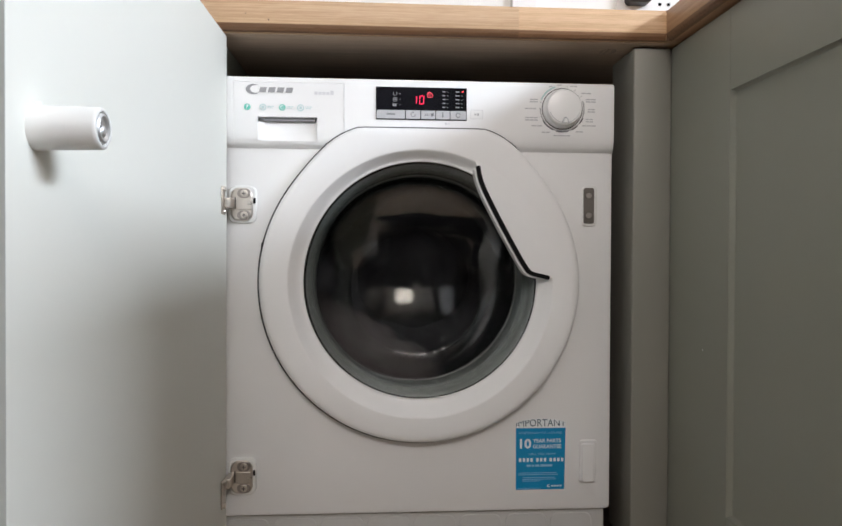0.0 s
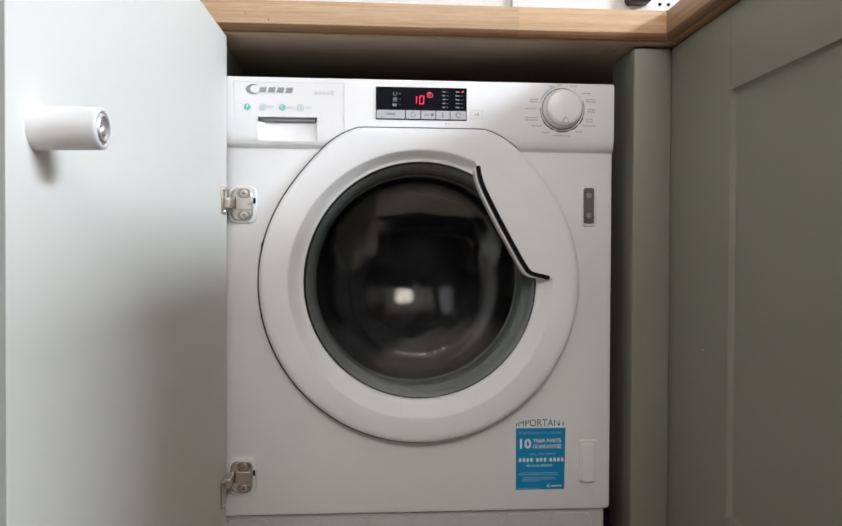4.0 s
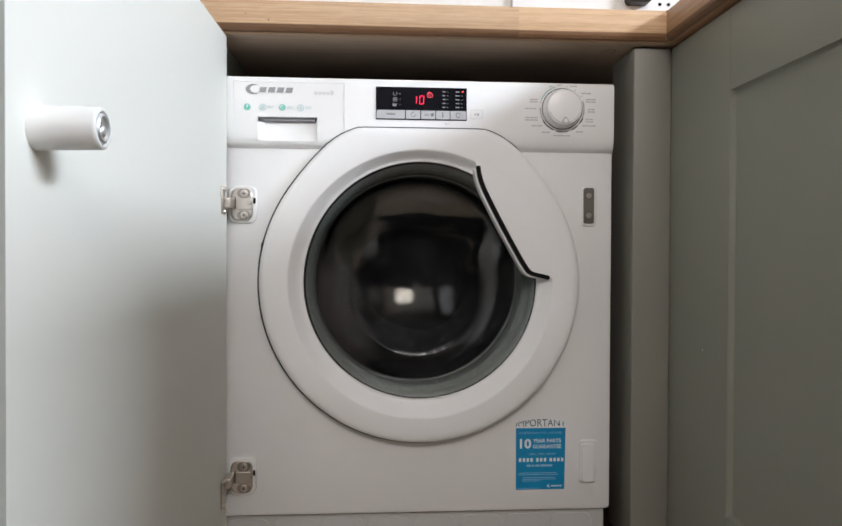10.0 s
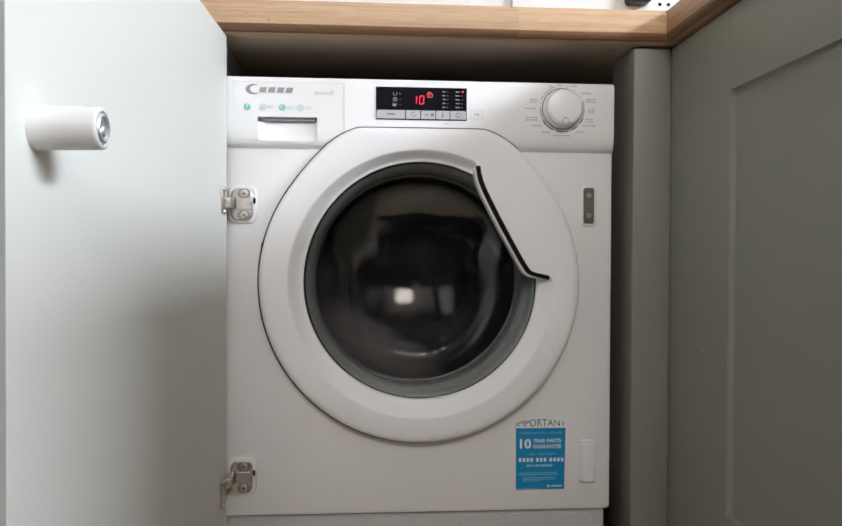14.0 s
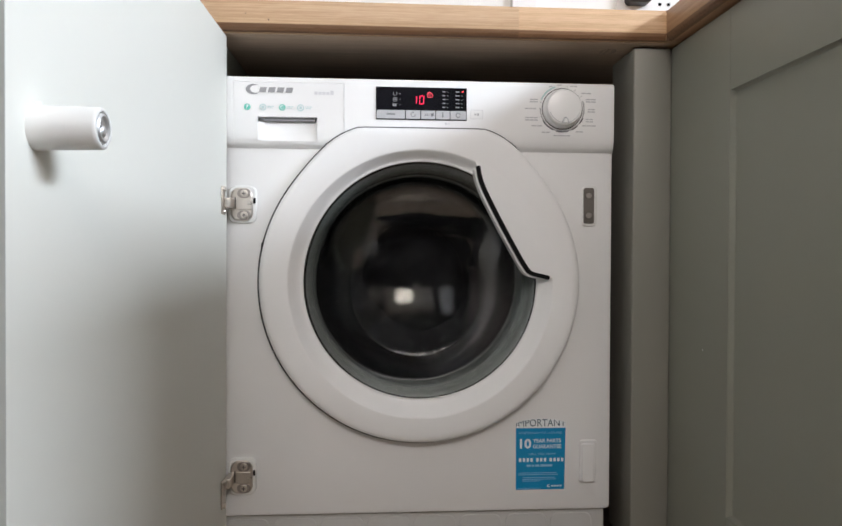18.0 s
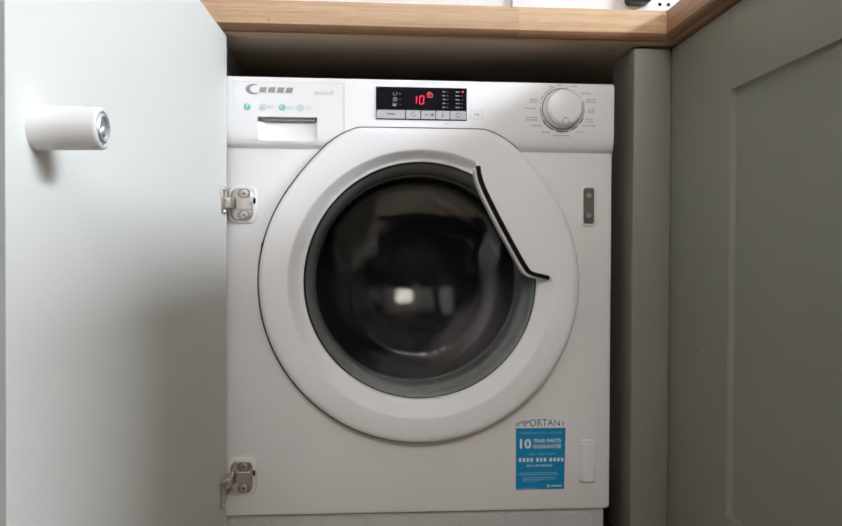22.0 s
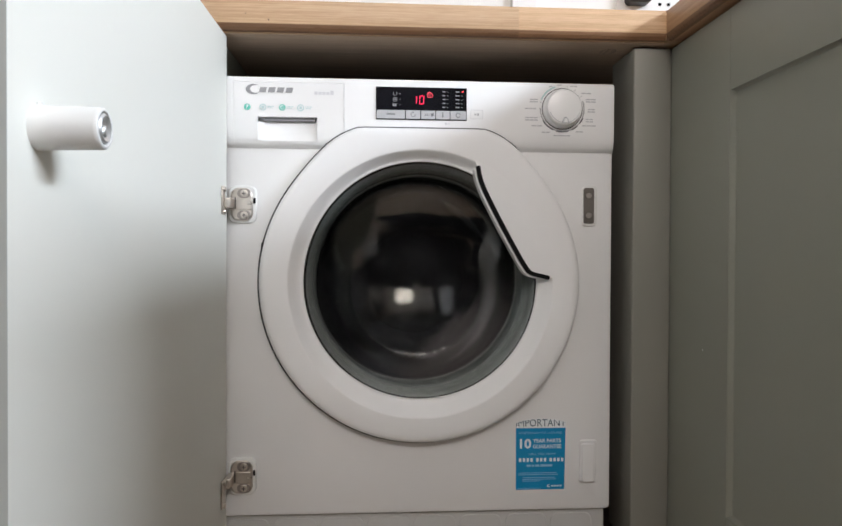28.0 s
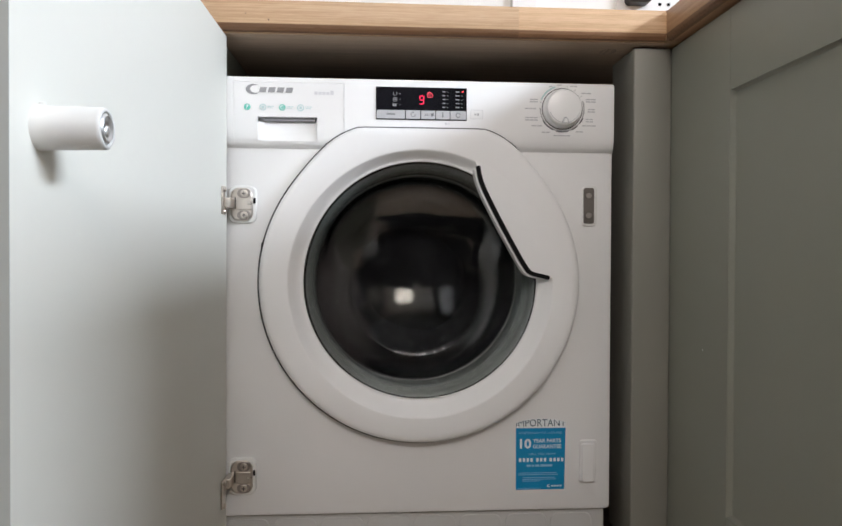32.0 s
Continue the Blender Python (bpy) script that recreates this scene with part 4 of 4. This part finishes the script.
def fittings():
    # hinge mounts
    for z in (0.6252, 0.2172):
        m = part("hinge_mount", slab(-0.2885, -0.2462, z - 0.028, z + 0.028, -0.0045, 0.001, 0.011, 0.0018), CAPWHITE, MACHINE, "white plastic hinge mount")
        part("hinge_plate", slab(-0.2842, -0.2514, z - 0.0248, z + 0.0248, -0.0082, -0.0040, 0.012, 0.0024), STEEL, m, "shiny nickel hinge plate")
        part("hinge_slot", slab(-0.2778, -0.2764, z - 0.0076, z + 0.0104, -0.0086, -0.0070, 0.0008, 0.0003), DARKRUB, m, "dark slot in the hinge plate")
        part("hinge_rib", slab(-0.2757, -0.2535, z - 0.0085, z + 0.0085, -0.0098, -0.0078, 0.002, 0.0009), STEEL, m)
        for dz in (0.0162, -0.0162):
            part("screw_well", slab(-0.2742, -0.2545, z + dz - 0.0068, z + dz + 0.0068, -0.0086, -0.0076, 0.0066, 0.0003), ZINC, m, "dull oval screw well")
            sc = part("screw", lathe([(0.0056, -0.0082), (0.0056, -0.0094), (0.0048, -0.0101), (0.0024, -0.0104), (0.0, -0.0104)], 24, "y", -0.2640, z + dz, cap1=True), STEEL, m, "cross-head screw")
            part("cross_slot", bars([(-0.2668, -0.2612, z + dz - 0.0006, z + dz + 0.0006), (-0.2646, -0.2634, z + dz - 0.0028, z + dz + 0.0028)], -0.0107, -0.0100), SLOT, sc)
        part("hinge_hole", slab(-0.2512, -0.2478, z + 0.001, z + 0.010, -0.0048, -0.0030, 0.0016, 0.0003), DARKRUB, m)
        # knuckle towards the door
        part("hinge_arm", box(-0.2874, -0.2779, -0.0380, -0.0080, z - 0.0070, z + 0.0075, 0.0014), STEEL, m)
    # catch plate and covered mount on the far side
    c = part("catch_mount", slab(0.2496, 0.2728, 0.5965, 0.6582, -0.0030, 0.001, 0.006, 0.0014), CAPWHITE, MACHINE)
    part("catch_plate", slab(0.2512, 0.2676, 0.6008, 0.6557, -0.0050, -0.0028, 0.0032, 0.0006), DULL, c, "dull zinc catch plate")
    for z in (0.6434, 0.6132):
        part("screw", lathe([(0.0046, -0.0048), (0.0046, -0.0062), (0.0036, -0.0070), (0.0, -0.0072)], 20, "y", 0.2592, z, cap1=True), ZINC, c)
    cap = part("blank_cover", slab(0.2484, 0.2764, 0.1975, 0.2649, -0.0030, 0.001, 0.005, 0.0014), PLASTIC, MACHINE)
    part("cover_cap", slab(0.2506, 0.2720, 0.1995, 0.2600, -0.0068, -0.0028, 0.004, 0.0018), PLASTIC, cap)


def sticker():
    y = -0.0006
    bm = bmesh.new()
    s = part("sticker", outline_plate([(0.1491, 0.1884), (0.2250, 0.1884), (0.2266, 0.2838), (0.1486, 0.2838)], y, 0.0003, 0.0001), BLUE, MACHINE, "blue guarantee sticker with white lettering", None, False)

    def crown(x):
        """Upper edge of the arched strip."""
        return 0.2890 + 0.0092 * math.sqrt(max(1 - ((x - 0.1876) / 0.0412) ** 2, 0))

    top = [(0.1480, 0.2840), (0.2272, 0.2840)] + [(x, crown(x)) for x in [0.2270 - 0.0788 * i / 14 for i in range(15)]]
    part("heading_arch", outline_plate(top, y, 0.0003, 0.0001), STWHITE, s, "white arched heading strip", None, False)
    yt = y - 0.0003
    heading = lettering("heading", "IMPORTANT", 0.1488, 0.2264, 0.2866, 0.0112, yt, NAVY, s)
    for v in heading.data.vertices:            # the die-cut arch trims the letters
        v.co.z = min(v.co.z, crown(v.co.x) - 0.0004)
    lettering("lettering", "REGISTER NOW FOR YOUR FREE", 0.1532, 0.2212, 0.2748, 0.0034, yt, STBLUE, s)
    lettering("large_figure", "10", 0.1548, 0.1726, 0.2522, 0.0152, yt, STWHITE, s, "", 0.03)
    lettering("lettering", "YEAR PARTS", 0.1752, 0.2192, 0.2612, 0.0062, yt, STWHITE, s, "", 0.02)
    lettering("lettering", "GUARANTEE", 0.1752, 0.2200, 0.2522, 0.0062, yt, STWHITE, s, "", 0.02)
    lettering("lettering", "CALL FREE NOW", 0.1688, 0.2108, 0.2420, 0.0034, yt, STBLUE, s)
    n = [(0.1535 + 0.0060 * i + 0.0030 * (i > 3) + 0.0030 * (i > 6), 0.0038) for i in range(11)]
    part("number_bars", bars([(x, x + w, 0.2317, 0.2373) for x, w in n], yt, y), STWHITE, s, "white printed number bars")
    part("number_bars", bars([(0.1655, 0.1722, 0.2240, 0.2272), (0.1738, 0.1775, 0.2240, 0.2272), (0.1790, 0.1855, 0.2240, 0.2272), (0.1872, 0.2060, 0.2240, 0.2272)], yt, y), STBLUE, s)
    part("small_print", bars([(0.1530, 0.2120, 0.2138, 0.2146), (0.1530, 0.2150, 0.2112, 0.2120), (0.1590, 0.2100, 0.2066, 0.2074), (0.1590, 0.2120, 0.2040, 0.2048), (0.1590, 0.1860, 0.2014, 0.2022), (0.1520, 0.1880, 0.1900, 0.1907)], yt, y), STBLUE, s, "rows of unreadable small print")
    logo_shapes(s, 0.1975, 0.1918, 0.00034, yt, STWHITE)


machine_body()
F, DR = fascia()
display(F)
printed_fascia(F, DR)
DRUM = porthole()
fittings()
sticker()


# ---- laundry in the drum ----
def garment(rnd, a0, a1, r0, r1, y0, y1):
    """A crumpled wad pressed along the drum wall."""
    bm = bmesh.new()
    secs = []
    n, m = 22, 18
    for i in range(n + 1):
        t = i / n
        a = a0 + (a1 - a0) * t
        k = math.sin(math.pi * min(max(t, 0.03), 0.97)) ** 0.5
        sec = []
        for j in range(m):
            b = 2 * math.pi * j / m
            rr = (r0 + r1) / 2 + (r1 - r0) / 2 * k * math.cos(b)
            yy = (y0 + y1) / 2 + (y1 - y0) / 2 * k * math.sin(b)
            p = Vector((rr * math.cos(a), yy, rr * math.sin(a)))
            d = noise.noise(p * 26 + Vector((rnd, 0, 0))) * 0.020 + noise.noise(p * 70) * 0.008
            rr = min(rr + d, 0.234)
            sec.append((rr * math.cos(a), yy + d * 0.6, rr * math.sin(a)))
        secs.append(sec)
    return loft(bm, secs)


LAUNDRY = thing("laundry_load", "dark wet laundry turning in the drum", "laundry", pose(0, 0, CZ))
for k, (a0, a1, r0, r1, y0, y1, m) in enumerate(((20, 130, 0.150, 0.232, 0.11, 0.30, CLOTH), (115, 150, 0.135, 0.230, 0.10, 0.26, CLOTH2), (146, 236, 0.104, 0.232, 0.104, 0.25, CLOTH3),
                                                 (228, 330, 0.155, 0.232, 0.11, 0.32, CLOTH), (322, 385, 0.150, 0.232, 0.12, 0.33, CLOTH2), (-70, 130, 0.05, 0.20, 0.19, 0.345, CLOTH), (110, 290, 0.05, 0.20, 0.20, 0.345, CLOTH))):
    part("garment", garment(k * 3.7, radians(a0), radians(a1), r0, r1, y0, y1), m, LAUNDRY, "pale mauve-grey garment" if m is CLOTH3 else "", None, True, 80)


bm = bmesh.new()
bmesh.ops.create_icosphere(bm, subdivisions=4, radius=0.105)
for v in bm.verts:
    p = v.co.copy()
    v.co = Vector((p.x * 1.15, 0.265 + p.y * 0.9, p.z)) * (1 + 0.18 * noise.noise(p * 22))
part("garment", bm, CLOTH, LAUNDRY, "", None, True, 80)


# ---- open cabinet door in front of the machine ----
DOOR_AT = (-0.2885, -0.0143, -0.7174)
DOOR = thing("cabinet_door", "open white integrated appliance door with a magnetic catch", "cabinet door", pose(DOOR_AT[0], DOOR_AT[1], 0, 0, 0, DOOR_AT[2]))


def appliance_door():
    zt = 0.8715
    part("panel", box(-0.0205, 0.0, -0.596, 0.0, 0.118, zt, 0.0012, None, 3), MELAMINE, DOOR)
    part("edge_band", box(-0.0203, -0.0002, -0.5966, -0.5961, 0.119, zt - 0.001), EDGE, DOOR, "pale grey door edge")
    s, z = 0.5585, 0.6359
    c = part("catch_spacer", lathe([(0.0153, 0.0), (0.0153, 0.002), (0.0148, 0.006), (0.0143, 0.0415), (0.0139, 0.0437), (0.0130, 0.0445), (0.0116, 0.0445), (0.0110, 0.0435), (0.0108, 0.0395), (0.0, 0.0392)], 48, "x", -s, z), CAPWHITE, DOOR, "white cylindrical catch spacer", None, True, 50)
    part("magnet", lathe([(0.0102, 0.0393), (0.0102, 0.0440), (0.0086, 0.0452), (0.0052, 0.0440), (0.0040, 0.0420), (0.0, 0.0420)], 32, "x", -s, z), CHROME, c, "metal magnet end")
    part("screw_head", lathe([(0.0040, 0.0421), (0.0040, 0.0446), (0.0026, 0.0456), (0.0, 0.0458)], 20, "x", -s - 0.001, z - 0.002), CHROME, c)
    part("spacer_lug", box(0.0, 0.005, -s - 0.0030, -s + 0.0005, z + 0.013, z + 0.0172, 0.0012), CAPWHITE, c)
    for zc in (0.6280, 0.2040):
        w = part("hinge_wing", box(0.0002, 0.0028, -0.0370, -0.0200, zc - 0.020, zc + 0.020, 0.0012), STEEL, DOOR, "nickel hinge wing screwed to the door")
        for dz in (0.0165, -0.0165):
            part("wing_screw", lathe([(0.0042, 0.0024), (0.0042, 0.0040), (0.0034, 0.0054), (0.0015, 0.0061), (0.0, 0.0062)], 20, "x", -0.0290, zc + dz, cap1=True), STEEL, w, "domed screw head")


appliance_door()


# ---- on the wall behind the worktop ----
def wall_fittings():
    t = thing("cable_trunking", "white plastic cable trunking on the wall", "trunking")
    part("cover", box(0.2565, 0.3175, 0.600, 0.6198, 0.925, 1.60, 0.002), PLASTIC, t)
    so = thing("wall_socket", "white double wall socket with a black plug", "socket")
    part("face_plate", slab(0.515, 0.662, 1.148, 1.234, 0.611, 0.6199, 0.004, 0.0015), PLASTIC, so)
    for x in (0.6235, 0.6455):
        part("pin_hole", box(x - 0.0035, x + 0.0035, 0.6085, 0.613, 1.164, 1.170), DARKRUB, so)
    part("pin_hole", box(0.631, 0.638, 0.6085, 0.613, 1.186, 1.198), DARKRUB, so)
    for x in (0.56, 0.633):
        part("rocker_switch", slab(x - 0.006, x + 0.006, 1.208, 1.226, 0.6075, 0.612, 0.001, 0.001), PLASTIC, so)
    pl = thing("mains_plug", "black moulded mains plug in the socket", "plug")
    part("plug_body", slab(0.535, 0.5935, 1.161, 1.215, 0.575, 0.6108, 0.012, 0.006), PLUG, pl)


wall_fittings()


# ---- what moves ----
def turns(t):
    """Turns of the drum since the start; it gathers speed."""
    known = ((0, -0.13), (0.33, 0.54), (0.82, 1.54), (1.30, 2.54), (1.76, 3.54), (2.22, 4.54), (2.66, 5.54), (3.10, 6.54), (3.52, 7.54), (6.32, 14.54), (7.05, 16.54), (7.42, 17.54), (9.8, 24.37),
             (12.1, 31.54), (13.31, 35.54), (16.6, 46.66), (20.0, 58.54), (21.42, 63.54), (23.5, 71.1), (25.5, 78.6), (29.0, 92.7), (32.0, 106.0))
    return float(np.interp(t, [k[0] for k in known], [k[1] for k in known]))


def motions():
    steps = range(0, 32 * FPS + 1)
    walk(LAUNDRY, [(i / FPS, pose(0, 0.008, CZ, 0, 360 * turns(i / FPS), 0)) for i in steps])
    walk(DRUM, [(i / FPS, pose(0, 0, CZ, 0, 360 * turns(i / FPS), 0)) for i in steps])
    x, y, a = DOOR_AT
    walk(DOOR, [(t, pose(x, y, 0, 0, 0, a + d)) for t, d in ((0, 0), (23.4, 0), (23.9, 0.095), (29.2, 0.11), (30.2, 0.17), (31.4, 0.23), (32, 0.235))])
    # the count goes from ten to nine: the low left bar swings to the middle, the one sinks into the glass
    ob, sx, sy, sz = SEGMENTS["e"]
    mx, mz = -0.0006, 0.7838
    walk(ob, [(t, pose(sx + (mx - sx) * k, sy, sz + (mz - sz) * k, 0, -87 * (1 - k), 0)) for t, k in ((0, 0), (29.2, 0), (29.2334, 0.5), (29.2667, 1), (32, 1))])
    for key in ("one_up", "one_down"):
        ob, sx, sy, sz = SEGMENTS[key]
        walk(ob, [(t, pose(sx, sy + d, sz, 0, -87, 0)) for t, d in ((0, 0), (29.2, 0), (29.2667, 0.0022), (32, 0.0022))])


motions()
